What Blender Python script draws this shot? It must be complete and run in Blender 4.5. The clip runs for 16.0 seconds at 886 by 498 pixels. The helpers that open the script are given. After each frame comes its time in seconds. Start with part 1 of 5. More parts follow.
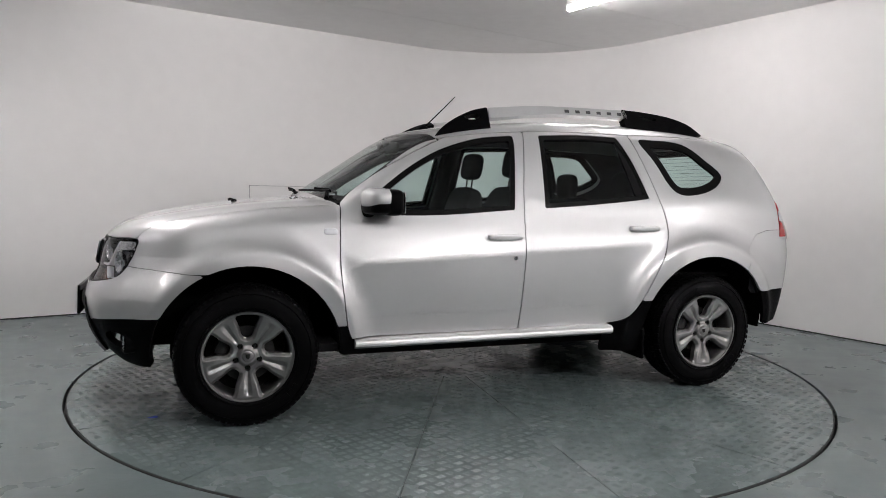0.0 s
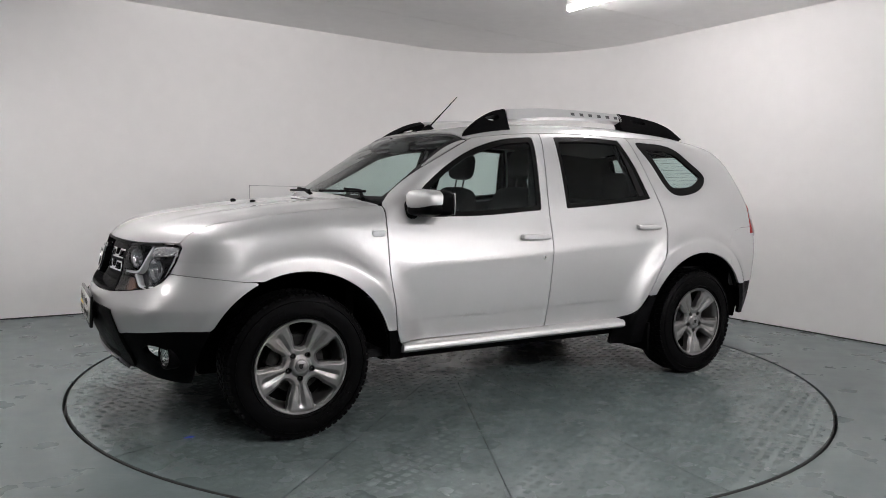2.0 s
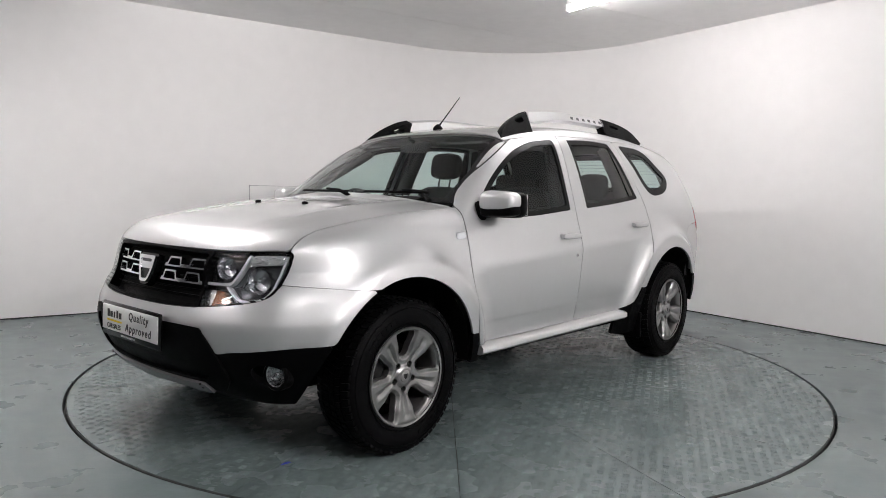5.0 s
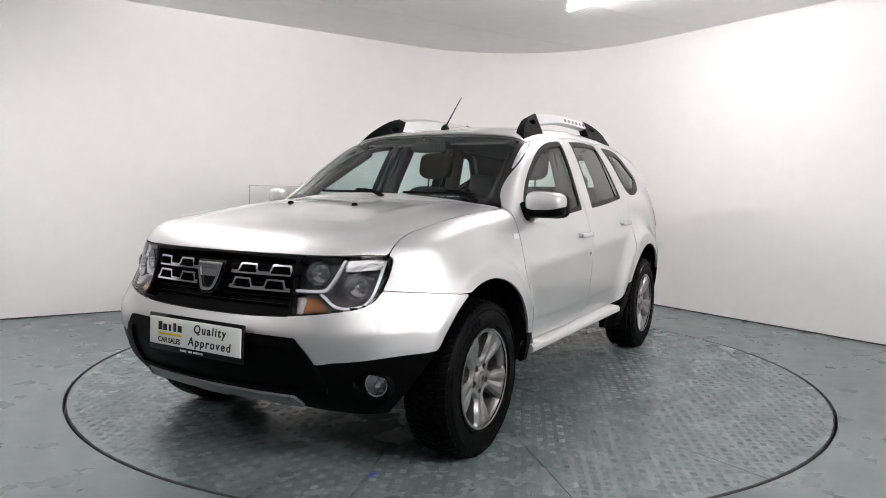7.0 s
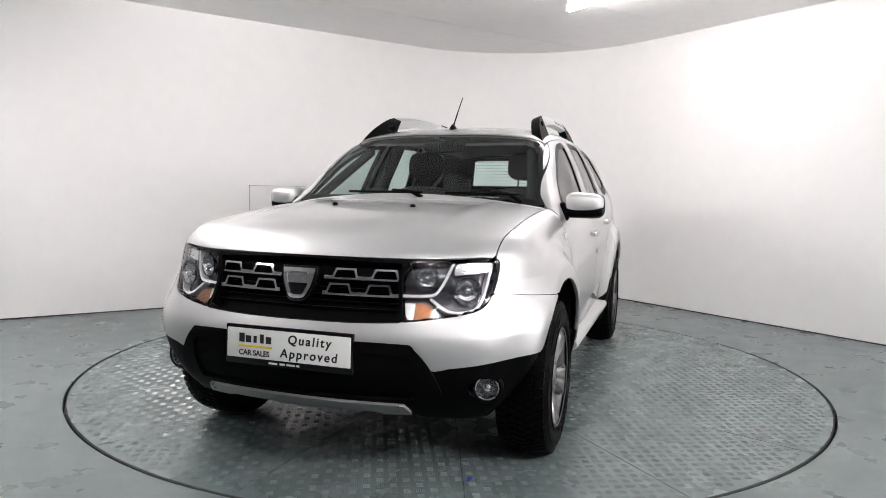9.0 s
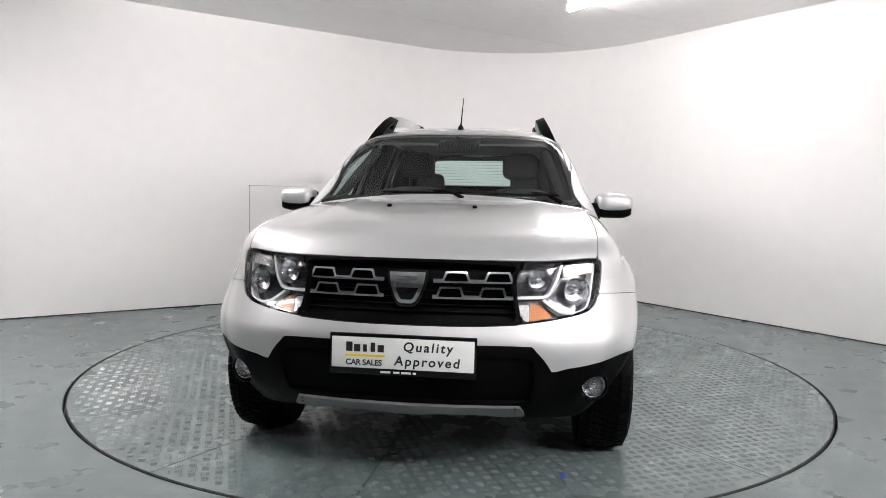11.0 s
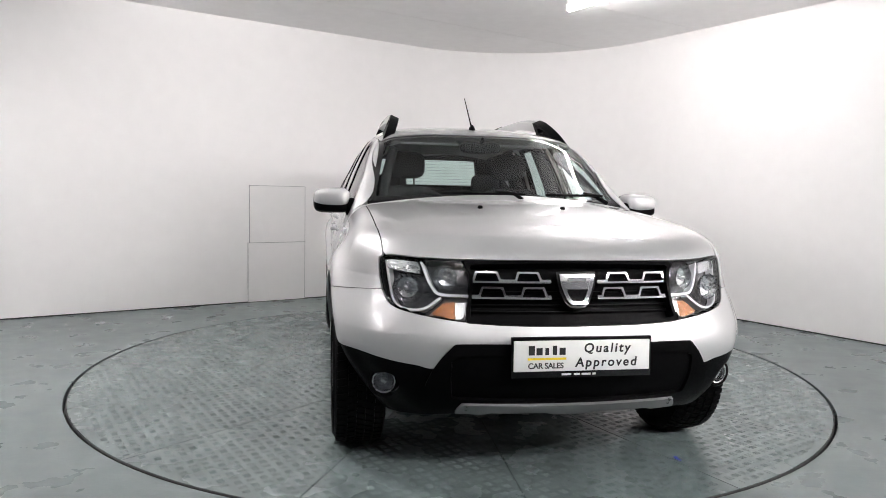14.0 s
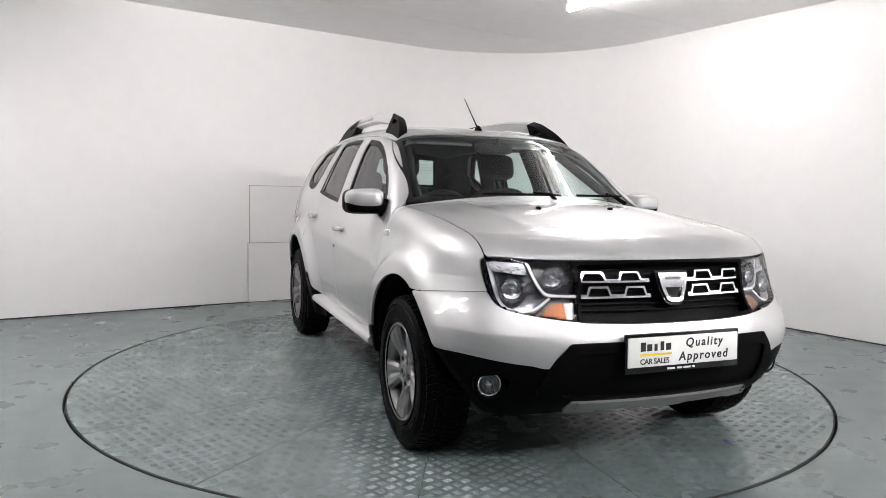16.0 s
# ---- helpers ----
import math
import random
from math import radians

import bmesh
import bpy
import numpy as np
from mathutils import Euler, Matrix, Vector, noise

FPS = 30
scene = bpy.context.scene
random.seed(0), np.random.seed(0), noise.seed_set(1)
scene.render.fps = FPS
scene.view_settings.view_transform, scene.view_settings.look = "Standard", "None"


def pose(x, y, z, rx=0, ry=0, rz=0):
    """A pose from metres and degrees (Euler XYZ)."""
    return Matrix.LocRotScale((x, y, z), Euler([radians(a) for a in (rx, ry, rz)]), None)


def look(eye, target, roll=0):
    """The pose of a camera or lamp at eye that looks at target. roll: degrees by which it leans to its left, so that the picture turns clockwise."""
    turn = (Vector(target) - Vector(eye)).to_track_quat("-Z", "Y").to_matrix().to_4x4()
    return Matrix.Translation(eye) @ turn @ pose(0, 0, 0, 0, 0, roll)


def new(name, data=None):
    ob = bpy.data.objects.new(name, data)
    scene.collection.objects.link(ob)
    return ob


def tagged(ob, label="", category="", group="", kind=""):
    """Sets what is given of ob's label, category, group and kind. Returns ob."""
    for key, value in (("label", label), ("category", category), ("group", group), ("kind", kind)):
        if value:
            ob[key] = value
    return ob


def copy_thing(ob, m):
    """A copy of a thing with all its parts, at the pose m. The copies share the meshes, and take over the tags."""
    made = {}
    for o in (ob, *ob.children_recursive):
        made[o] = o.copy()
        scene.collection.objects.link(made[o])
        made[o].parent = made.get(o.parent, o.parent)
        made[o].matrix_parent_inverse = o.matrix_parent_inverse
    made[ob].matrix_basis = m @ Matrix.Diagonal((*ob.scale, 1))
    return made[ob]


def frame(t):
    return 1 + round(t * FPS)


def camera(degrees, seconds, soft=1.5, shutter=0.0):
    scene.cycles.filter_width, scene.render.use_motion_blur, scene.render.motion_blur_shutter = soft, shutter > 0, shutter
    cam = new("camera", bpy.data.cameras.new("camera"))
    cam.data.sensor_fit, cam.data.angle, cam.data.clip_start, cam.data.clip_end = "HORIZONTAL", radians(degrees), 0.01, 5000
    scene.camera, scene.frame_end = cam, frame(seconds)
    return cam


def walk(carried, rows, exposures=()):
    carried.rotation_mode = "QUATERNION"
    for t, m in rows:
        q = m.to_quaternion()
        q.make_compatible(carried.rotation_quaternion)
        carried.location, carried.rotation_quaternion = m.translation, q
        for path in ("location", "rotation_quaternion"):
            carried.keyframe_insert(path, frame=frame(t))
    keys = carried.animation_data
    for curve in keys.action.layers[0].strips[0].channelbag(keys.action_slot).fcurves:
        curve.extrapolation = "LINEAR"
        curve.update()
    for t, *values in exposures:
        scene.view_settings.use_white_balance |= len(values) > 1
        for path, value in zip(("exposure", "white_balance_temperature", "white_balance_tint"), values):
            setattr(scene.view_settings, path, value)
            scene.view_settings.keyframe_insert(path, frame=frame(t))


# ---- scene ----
# ---------------------------------------------------------------- camera
EYE = (0.0, -4.661, 1.140)
cam = camera(64.70, 16.0, soft=0.9)
VIEW = look(EYE, (EYE[0] - 0.01154, EYE[1] + 0.99685, EYE[2] - 0.07846), 1.13)
walk(cam, [(0.0, VIEW), (16.0, VIEW)],
     exposures=[(0.0, 0.86), (2.0, 0.92), (4.0, 1.08), (7.0, 1.42), (9.0, 1.52), (12.0, 1.54), (16.0, 1.46)])

# turntable: yaw of the car in degrees at the clip's start, and its rate per second
YAW0, RATE = 200.25, 5.745
CAR_OFF = Vector((0.042, 0.083, 0.0))
PLATE_Z = 0.012

# ---------------------------------------------------------------- light
world = bpy.data.worlds.new("world")
scene.world = world
world.use_nodes = True
world.node_tree.nodes["Background"].inputs[0].default_value = (0.8, 0.85, 0.9, 1)
world.node_tree.nodes["Background"].inputs[1].default_value = 0.02

# the room: a left wall along E1, a right wall along E2, a rounded corner at CORNER
E1 = Vector((0.824, 0.566, 0)).normalized()
E2 = Vector((-0.566, 0.824, 0)).normalized()
CORNER = Vector((1.02, 4.47, 0))
CEIL = 2.81
FILLET = 1.80
ROOM_A, ROOM_B = 10.5, 11.0


def room(a, b, z=0.0):
    """a metres along the left wall from the corner, b metres along the right wall."""
    return CORNER - E1 * a - E2 * b + Vector((0, 0, z))


# fluorescent battens: (a, b) of the middle; three rows run along the right wall
# only the first is seen; the other two are added to fill in light
TUBES = [(1.75, 3.18), (5.70, 6.50), (8.30, 3.40)]
# unseen fill batten, added to brighten the left wall
TUBES_FILL = [(5.70, 2.40)]
# unseen brighter battens across the near side of the room, after the car's wall shadow
TUBES_FRONT = [(3.45, 8.60), (0.95, 9.60)]
TUBE_LEN = 1.5


# ---------------------------------------------------------------- materials
def material(name, color, rough=0.5, metal=0.0, coat=0.0, spec=0.5, bump=0.0, bump_scale=200.0,
             vary=0.0, vary_scale=3.0, coat_rough=0.03):
    m = bpy.data.materials.new(name)
    m.use_nodes = True
    nt = m.node_tree
    b = nt.nodes["Principled BSDF"]
    b.inputs["Base Color"].default_value = (*color, 1)
    b.inputs["Roughness"].default_value = rough
    b.inputs["Metallic"].default_value = metal
    b.inputs["Coat Weight"].default_value = coat
    b.inputs["Coat Roughness"].default_value = coat_rough
    b.inputs["Specular IOR Level"].default_value = spec
    co = nt.nodes.new("ShaderNodeTexCoord")
    if vary:
        n1, n2 = nt.nodes.new("ShaderNodeTexNoise"), nt.nodes.new("ShaderNodeTexNoise")
        n1.inputs["Scale"].default_value, n2.inputs["Scale"].default_value = vary_scale, vary_scale * 11
        n1.inputs["Detail"].default_value = n2.inputs["Detail"].default_value = 6
        add = nt.nodes.new("ShaderNodeMath")
        nt.links.new(n1.outputs[0], add.inputs[0])
        nt.links.new(n2.outputs[0], add.inputs[1])
        nt.links.new(co.outputs["Object"], n1.inputs[0])
        nt.links.new(co.outputs["Object"], n2.inputs[0])
        mr = nt.nodes.new("ShaderNodeMapRange")
        mr.inputs[1].default_value, mr.inputs[2].default_value = 0.7, 1.3
        mr.inputs[3].default_value, mr.inputs[4].default_value = 1 - vary, 1 + vary
        nt.links.new(add.outputs[0], mr.inputs[0])
        mix = nt.nodes.new("ShaderNodeVectorMath")
        mix.operation = "SCALE"
        mix.inputs[0].default_value = color
        nt.links.new(mr.outputs[0], mix.inputs["Scale"])
        nt.links.new(mix.outputs[0], b.inputs["Base Color"])
        mr2 = nt.nodes.new("ShaderNodeMapRange")
        mr2.inputs[1].default_value, mr2.inputs[2].default_value = 0.7, 1.3
        mr2.inputs[3].default_value, mr2.inputs[4].default_value = max(0.02, rough - 0.12 * vary * 5), min(1, rough + 0.1 * vary * 5)
        nt.links.new(add.outputs[0], mr2.inputs[0])
        nt.links.new(mr2.outputs[0], b.inputs["Roughness"])
    if bump:
        n3, bp = nt.nodes.new("ShaderNodeTexNoise"), nt.nodes.new("ShaderNodeBump")
        n3.inputs["Scale"].default_value = bump_scale
        n3.inputs["Detail"].default_value = 4
        bp.inputs["Strength"].default_value = bump
        bp.inputs["Distance"].default_value = 0.004
        nt.links.new(co.outputs["Object"], n3.inputs[0])
        nt.links.new(n3.outputs[0], bp.inputs["Height"])
        nt.links.new(bp.outputs[0], b.inputs["Normal"])
    return m


def glass_material(name, tint, gloss_rough=0.0):
    """A thin pane: tinted see-through with a Fresnel gloss."""
    m = bpy.data.materials.new(name)
    m.use_nodes = True
    nt = m.node_tree
    nt.nodes.remove(nt.nodes["Principled BSDF"])
    out = nt.nodes["Material Output"]
    tr, gl = nt.nodes.new("ShaderNodeBsdfTransparent"), nt.nodes.new("ShaderNodeBsdfGlossy")
    lw, pw, mr, mx = (nt.nodes.new("ShaderNode" + k) for k in ("LayerWeight", "Math", "MapRange", "MixShader"))
    tr.inputs[0].default_value = (*tint, 1)
    gl.inputs["Roughness"].default_value = gloss_rough
    lw.inputs[0].default_value = 0.5
    pw.operation = "POWER"
    pw.inputs[1].default_value = 5.0
    mr.inputs[3].default_value, mr.inputs[4].default_value = 0.038, 1.0
    nt.links.new(lw.outputs["Facing"], pw.inputs[0])
    nt.links.new(pw.outputs[0], mr.inputs[0])
    nt.links.new(mr.outputs[0], mx.inputs[0])
    nt.links.new(tr.outputs[0], mx.inputs[1])
    nt.links.new(gl.outputs[0], mx.inputs[2])
    nt.links.new(mx.outputs[0], out.inputs[0])
    return m


def glow_material(name, color, strength):
    m = bpy.data.materials.new(name)
    m.use_nodes = True
    b = m.node_tree.nodes["Principled BSDF"]
    b.inputs["Base Color"].default_value = (*color, 1)
    b.inputs["Emission Color"].default_value = (*color, 1)
    b.inputs["Emission Strength"].default_value = strength
    return m


M_PAINT = material("silver_paint", (0.60, 0.60, 0.603), 0.46, 0.76, coat=1.0, bump=0.015, bump_scale=900, vary=0.012, vary_scale=5)
M_PLASTIC = material("black_plastic", (0.0025, 0.0025, 0.0028), 0.42, spec=0.03, bump=0.15, bump_scale=700, vary=0.15, vary_scale=9)
M_GLOSSBLACK = material("gloss_black", (0.004, 0.004, 0.0045), 0.14, coat=0.15, spec=0.3)
M_RUBBER = material("tyre_rubber", (0.0025, 0.0025, 0.0028), 0.5, spec=0.05, bump=0.25, bump_scale=420, vary=0.2, vary_scale=14)
M_SEAL = material("rubber_seal", (0.003, 0.003, 0.003), 0.4, spec=0.1, vary=0.2, vary_scale=20)
M_RIM = material("alloy_silver", (0.27, 0.265, 0.265), 0.34, 0.85, coat=0.5, vary=0.05, vary_scale=20)
M_RIMDARK = material("brake_steel", (0.025, 0.025, 0.025), 0.5, 0.7, vary=0.2, vary_scale=20)
M_CHROME = material("chrome", (0.90, 0.91, 0.92), 0.10, 1.0)
M_FACET = material("faceted_reflector", (0.68, 0.68, 0.70), 0.10, 1.0, bump=1.0, bump_scale=42)
M_GUIDE = material("white_light_guide", (0.75, 0.76, 0.78), 0.3, coat=0.6)
M_BOWL = material("smoked_reflector", (0.20, 0.20, 0.21), 0.14, 0.9, bump=1.0, bump_scale=38)
M_SATIN = material("satin_skid", (0.26, 0.26, 0.265), 0.42, 0.6, vary=0.06, vary_scale=20)
M_RAIL = material("rail_silver", (0.66, 0.66, 0.66), 0.36, 0.6, coat=0.4, vary=0.03, vary_scale=8)
M_FABRIC = material("seat_fabric", (0.016, 0.016, 0.018), 0.9, bump=0.5, bump_scale=500, vary=0.25, vary_scale=12)
M_TRIM = material("cabin_trim", (0.012, 0.012, 0.013), 0.65, spec=0.25, bump=0.3, bump_scale=500, vary=0.15, vary_scale=8)
M_LINING = material("roof_lining", (0.16, 0.16, 0.16), 0.95, bump=0.3, bump_scale=500, vary=0.1, vary_scale=10)
M_UNDER = material("underbody", (0.004, 0.004, 0.004), 0.85, spec=0.05, vary=0.3, vary_scale=8)
M_GLASS = glass_material("window_glass", (0.74, 0.84, 0.82))
M_SCREEN = glass_material("windscreen_glass", (0.76, 0.86, 0.84))
M_LENS = glass_material("lamp_lens", (0.95, 0.95, 0.96))
M_AMBER = material("amber_lens", (0.32, 0.12, 0.045), 0.18, 0.8, coat=1.0, bump=1.0, bump_scale=90)
M_RED = material("red_lens", (0.40, 0.012, 0.012), 0.12, coat=1.0, bump=0.3, bump_scale=160)
M_CLEAR = material("ribbed_lens", (0.72, 0.73, 0.75), 0.12, 0.92, coat=1.0, bump=1.0, bump_scale=85)
M_PLATE = material("plate_white", (0.8, 0.8, 0.78), 0.35, coat=0.5, vary=0.02, vary_scale=8)
M_INK = material("black_ink", (0.01, 0.01, 0.01), 0.4)
M_GREYINK = material("grey_ink", (0.07, 0.07, 0.075), 0.4)
M_PALEINK = material("pale_ink", (0.6, 0.6, 0.6), 0.5)
M_YELLOW = material("yellow_ink", (0.85, 0.62, 0.02), 0.45)
M_TAPE = material("blue_tape", (0.01, 0.04, 0.5), 0.4, vary=0.1, vary_scale=60)
M_WALL = material("white_wall", (0.86, 0.845, 0.835), 0.75, bump=0.12, bump_scale=30, vary=0.018, vary_scale=0.7, spec=0.25)
# for the unseen closing walls: dark, to keep bounce and car reflections low
M_DARKWALL = material("dark_wall", (0.10, 0.10, 0.105), 0.8, bump=0.12, bump_scale=30, vary=0.1, vary_scale=0.7, spec=0.25)
M_HATCH = material("white_hatch", (0.86, 0.845, 0.835), 0.6, bump=0.05, bump_scale=40, vary=0.015, vary_scale=1)
M_CEIL = material("grey_ceiling", (0.90, 0.885, 0.88), 0.8, bump=0.1, bump_scale=40, vary=0.03, vary_scale=0.8)
M_GAP = material("dark_gap", (0.012, 0.013, 0.013), 0.8, vary=0.3, vary_scale=12)
M_TUBE = glow_material("lit_tube", (1.0, 0.960, 0.968), 38.0)
# fill lamp strength, set by how bright the left wall must be
M_TUBE_FILL = glow_material("lit_fill_tube", (1.0, 0.960, 0.968), 88.0)
# strength of the unseen near-side battens, raised for the walls
M_TUBE_FRONT = glow_material("lit_front_tube", (1.0, 0.960, 0.968), 165.0)
M_BATTEN = material("white_batten", (0.75, 0.75, 0.75), 0.4, vary=0.02, vary_scale=6)


def painted_floor(name, color, scuff, rough):
    """Grey-green floor paint: cloudy tone, darker scuffs, pale worn marks and uneven gloss."""
    m = bpy.data.materials.new(name)
    m.use_nodes = True
    nt = m.node_tree
    b = nt.nodes["Principled BSDF"]
    co = nt.nodes.new("ShaderNodeTexCoord")

    def tex(scale, lo, hi, detail=8.0, stretch=None):
        n, r = nt.nodes.new("ShaderNodeTexNoise"), nt.nodes.new("ShaderNodeMapRange")
        n.inputs["Scale"].default_value, n.inputs["Detail"].default_value = scale, detail
        if stretch:
            mp = nt.nodes.new("ShaderNodeMapping")
            mp.inputs["Scale"].default_value, mp.inputs["Rotation"].default_value = stretch, (0, 0, 0.6)
            nt.links.new(co.outputs["Object"], mp.inputs[0])
            nt.links.new(mp.outputs[0], n.inputs[0])
        else:
            nt.links.new(co.outputs["Object"], n.inputs[0])
        r.inputs[1].default_value, r.inputs[2].default_value = lo, hi
        nt.links.new(n.outputs[0], r.inputs[0])
        return r.outputs[0]

    def mixed(fac, a, c):
        mx = nt.nodes.new("ShaderNodeMix")
        mx.data_type = "RGBA"
        nt.links.new(fac, mx.inputs[0])
        if isinstance(a, tuple):
            mx.inputs[6].default_value = (*a, 1)
        else:
            nt.links.new(a, mx.inputs[6])
        mx.inputs[7].default_value = (*c, 1)
        return mx.outputs[2]

    base = mixed(tex(1.1, 0.35, 0.7), color, tuple(c * 0.88 for c in color))
    base = mixed(tex(4, 0.40, 0.85, 10.0), base, tuple(c * 0.80 for c in color))
    base = mixed(tex(38, 0.45, 0.85, 4.0), base, tuple(c * (0.92 - scuff * 4) for c in color))
    base = mixed(tex(3, 0.55 - scuff, 0.95, 12.0, (1, 7, 1)), base, tuple(min(1, c * 1.25) for c in color))
    nt.links.new(base, b.inputs["Base Color"])
    r = tex(5, 0.3, 0.75)
    mr = nt.nodes.new("ShaderNodeMapRange")
    mr.inputs[3].default_value, mr.inputs[4].default_value = rough - 0.06, rough + 0.12
    nt.links.new(r, mr.inputs[0])
    nt.links.new(mr.outputs[0], b.inputs["Roughness"])
    bp, n3 = nt.nodes.new("ShaderNodeBump"), nt.nodes.new("ShaderNodeTexNoise")
    n3.inputs["Scale"].default_value, n3.inputs["Detail"].default_value = 45, 5
    bp.inputs["Strength"].default_value, bp.inputs["Distance"].default_value = 0.12, 0.004
    nt.links.new(co.outputs["Object"], n3.inputs[0])
    nt.links.new(n3.outputs[0], bp.inputs["Height"])
    nt.links.new(bp.outputs[0], b.inputs["Normal"])
    return m


M_FLOOR = painted_floor("floor_paint", (0.130, 0.161, 0.162), 0.03, 0.30)
M_DISC = painted_floor("tread_plate_paint", (0.138, 0.172, 0.172), 0.01, 0.24)


# ---------------------------------------------------------------- building helpers
def mesh_from(name, verts, faces, mat, parent=None, normals=None, label="", smooth=True):
    me = bpy.data.meshes.new(name)
    me.from_pydata([tuple(map(float, v)) for v in verts], [], faces)
    me.materials.append(mat)
    if smooth:
        me.polygons.foreach_set("use_smooth", [True] * len(me.polygons))
    if normals is not None:
        me.normals_split_custom_set_from_vertices([tuple(map(float, n)) for n in normals])
    me.update()
    ob = new(name, me)
    ob.parent = parent
    return tagged(ob, label)


def part(name, bm, mat, parent, label="", smooth=True, angle=35):
    me = bpy.data.meshes.new(name)
    bmesh.ops.recalc_face_normals(bm, faces=bm.faces)
    if smooth:
        lim = radians(angle)
        for f in bm.faces:
            f.smooth = True
        for e in bm.edges:
            e.smooth = len(e.link_faces) == 2 and e.calc_face_angle(0) < lim
    bm.to_mesh(me)
    bm.free()
    me.materials.append(mat)
    ob = new(name, me)
    ob.parent = parent
    return tagged(ob, label)


def add_box(bm, c, s, m=None, bevel=0.0, seg=2):
    r = bmesh.ops.create_cube(bm, size=1.0)
    vs = r["verts"]
    for v in vs:
        v.co = Vector((v.co.x * s[0], v.co.y * s[1], v.co.z * s[2]))
    if bevel:
        es = list({e for v in vs for e in v.link_edges})
        r = bmesh.ops.bevel(bm, geom=es, offset=bevel, segments=seg, affect="EDGES", profile=0.5)
        vs = list({v for f in r["faces"] for v in f.verts} | {v for v in vs if v.is_valid})
    mm = Matrix.Translation(c) @ (m if m is not None else Matrix())
    for v in vs:
        v.co = mm @ v.co
    return vs


def box_bm(c, s, m=None, bevel=0.0, seg=2):
    bm = bmesh.new()
    add_box(bm, c, s, m, bevel, seg)
    return bm


def add_rings(bm, rings, close_u=True, cap=True):
    """Skins a list of rings (lists of points) into a surface."""
    vr = [[bm.verts.new(p) for p in r] for r in rings]
    n = len(rings[0])
    for a, b in zip(vr, vr[1:]):
        for i in range(n if close_u else n - 1):
            j = (i + 1) % n
            bm.faces.new((a[i], a[j], b[j], b[i]))
    if cap and close_u:
        bm.faces.new(vr[0][::-1])
        bm.faces.new(vr[-1])
    return vr


def tube_bm(path, radius, n=10, bm=None):
    """A round bar along a path; radius may be a list."""
    bm = bm or bmesh.new()
    path = [Vector(p) for p in path]
    rings = []
    for i, p in enumerate(path):
        d = (path[min(i + 1, len(path) - 1)] - path[max(i - 1, 0)]).normalized()
        a = d.orthogonal().normalized() if not rings else (prev - d * prev.dot(d)).normalized()
        prev = a
        b = d.cross(a)
        r = radius[i] if isinstance(radius, (list, tuple)) else radius
        rings.append([p + (a * math.cos(t) + b * math.sin(t)) * r for t in (2 * math.pi * k / n for k in range(n))])
    add_rings(bm, rings)
    return bm


def revolve_bm(profile, n=64, bm=None, closed=False):
    """Turns (radius, y) pairs about the y axis."""
    bm = bm or bmesh.new()
    rings = [[Vector((r * math.cos(2 * math.pi * k / n), y, r * math.sin(2 * math.pi * k / n))) for k in range(n)] for r, y in profile]
    if closed:
        rings.append(rings[0])
    add_rings(bm, rings, cap=False)
    if closed:
        bmesh.ops.remove_doubles(bm, verts=bm.verts, dist=1e-6)
    return bm


def super_bm(c, r, e=0.6, nu=28, nv=18, m=None, shape=None):
    """A rounded box: a superellipsoid with half sizes r."""
    bm = bmesh.new()

    def sp(v, k):
        return math.copysign(abs(v) ** k, v)
    rings = []
    for j in range(nv + 1):
        v = -math.pi / 2 + math.pi * (j + 0.02) / (nv + 0.04)
        ring = []
        for i in range(nu):
            u = 2 * math.pi * i / nu
            p = Vector((r[0] * sp(math.cos(v), e) * sp(math.cos(u), e), r[1] * sp(math.cos(v), e) * sp(math.sin(u), e), r[2] * sp(math.sin(v), e)))
            if shape:
                p = shape(p)
            ring.append((Matrix.Translation(c) @ (m or Matrix())) @ p)
        rings.append(ring)
    add_rings(bm, rings)
    return bm


def smooth_fn(*pairs):
    """A smooth function through (x, value) pairs, flat outside."""
    xs = np.array([p[0] for p in pairs], float)
    ys = np.array([p[1] for p in pairs], float)
    o = np.argsort(xs)
    xs, ys = xs[o], ys[o]
    h = np.diff(xs)
    d = np.diff(ys) / h
    m = np.zeros_like(ys)
    m[1:-1] = (d[:-1] * h[1:] + d[1:] * h[:-1]) / (h[1:] + h[:-1])
    m[0], m[-1] = d[0], d[-1]

    def f(x):
        x = np.asarray(x, float)
        xc = np.clip(x, xs[0], xs[-1])
        i = np.clip(np.searchsorted(xs, xc) - 1, 0, len(xs) - 2)
        hh = h[i]
        u = (xc - xs[i]) / hh
        v = ((2 * u**3 - 3 * u**2 + 1) * ys[i] + (u**3 - 2 * u**2 + u) * hh * m[i]
             + (-2 * u**3 + 3 * u**2) * ys[i + 1] + (u**3 - u**2) * hh * m[i + 1])
        return v + np.where(x > xs[-1], (x - xs[-1]) * m[-1], 0) + np.where(x < xs[0], (x - xs[0]) * m[0], 0)
    return f


def smax(a, b, k):
    h = np.maximum(k - np.abs(a - b), 0) / k
    return np.maximum(a, b) + h * h * k * 0.25


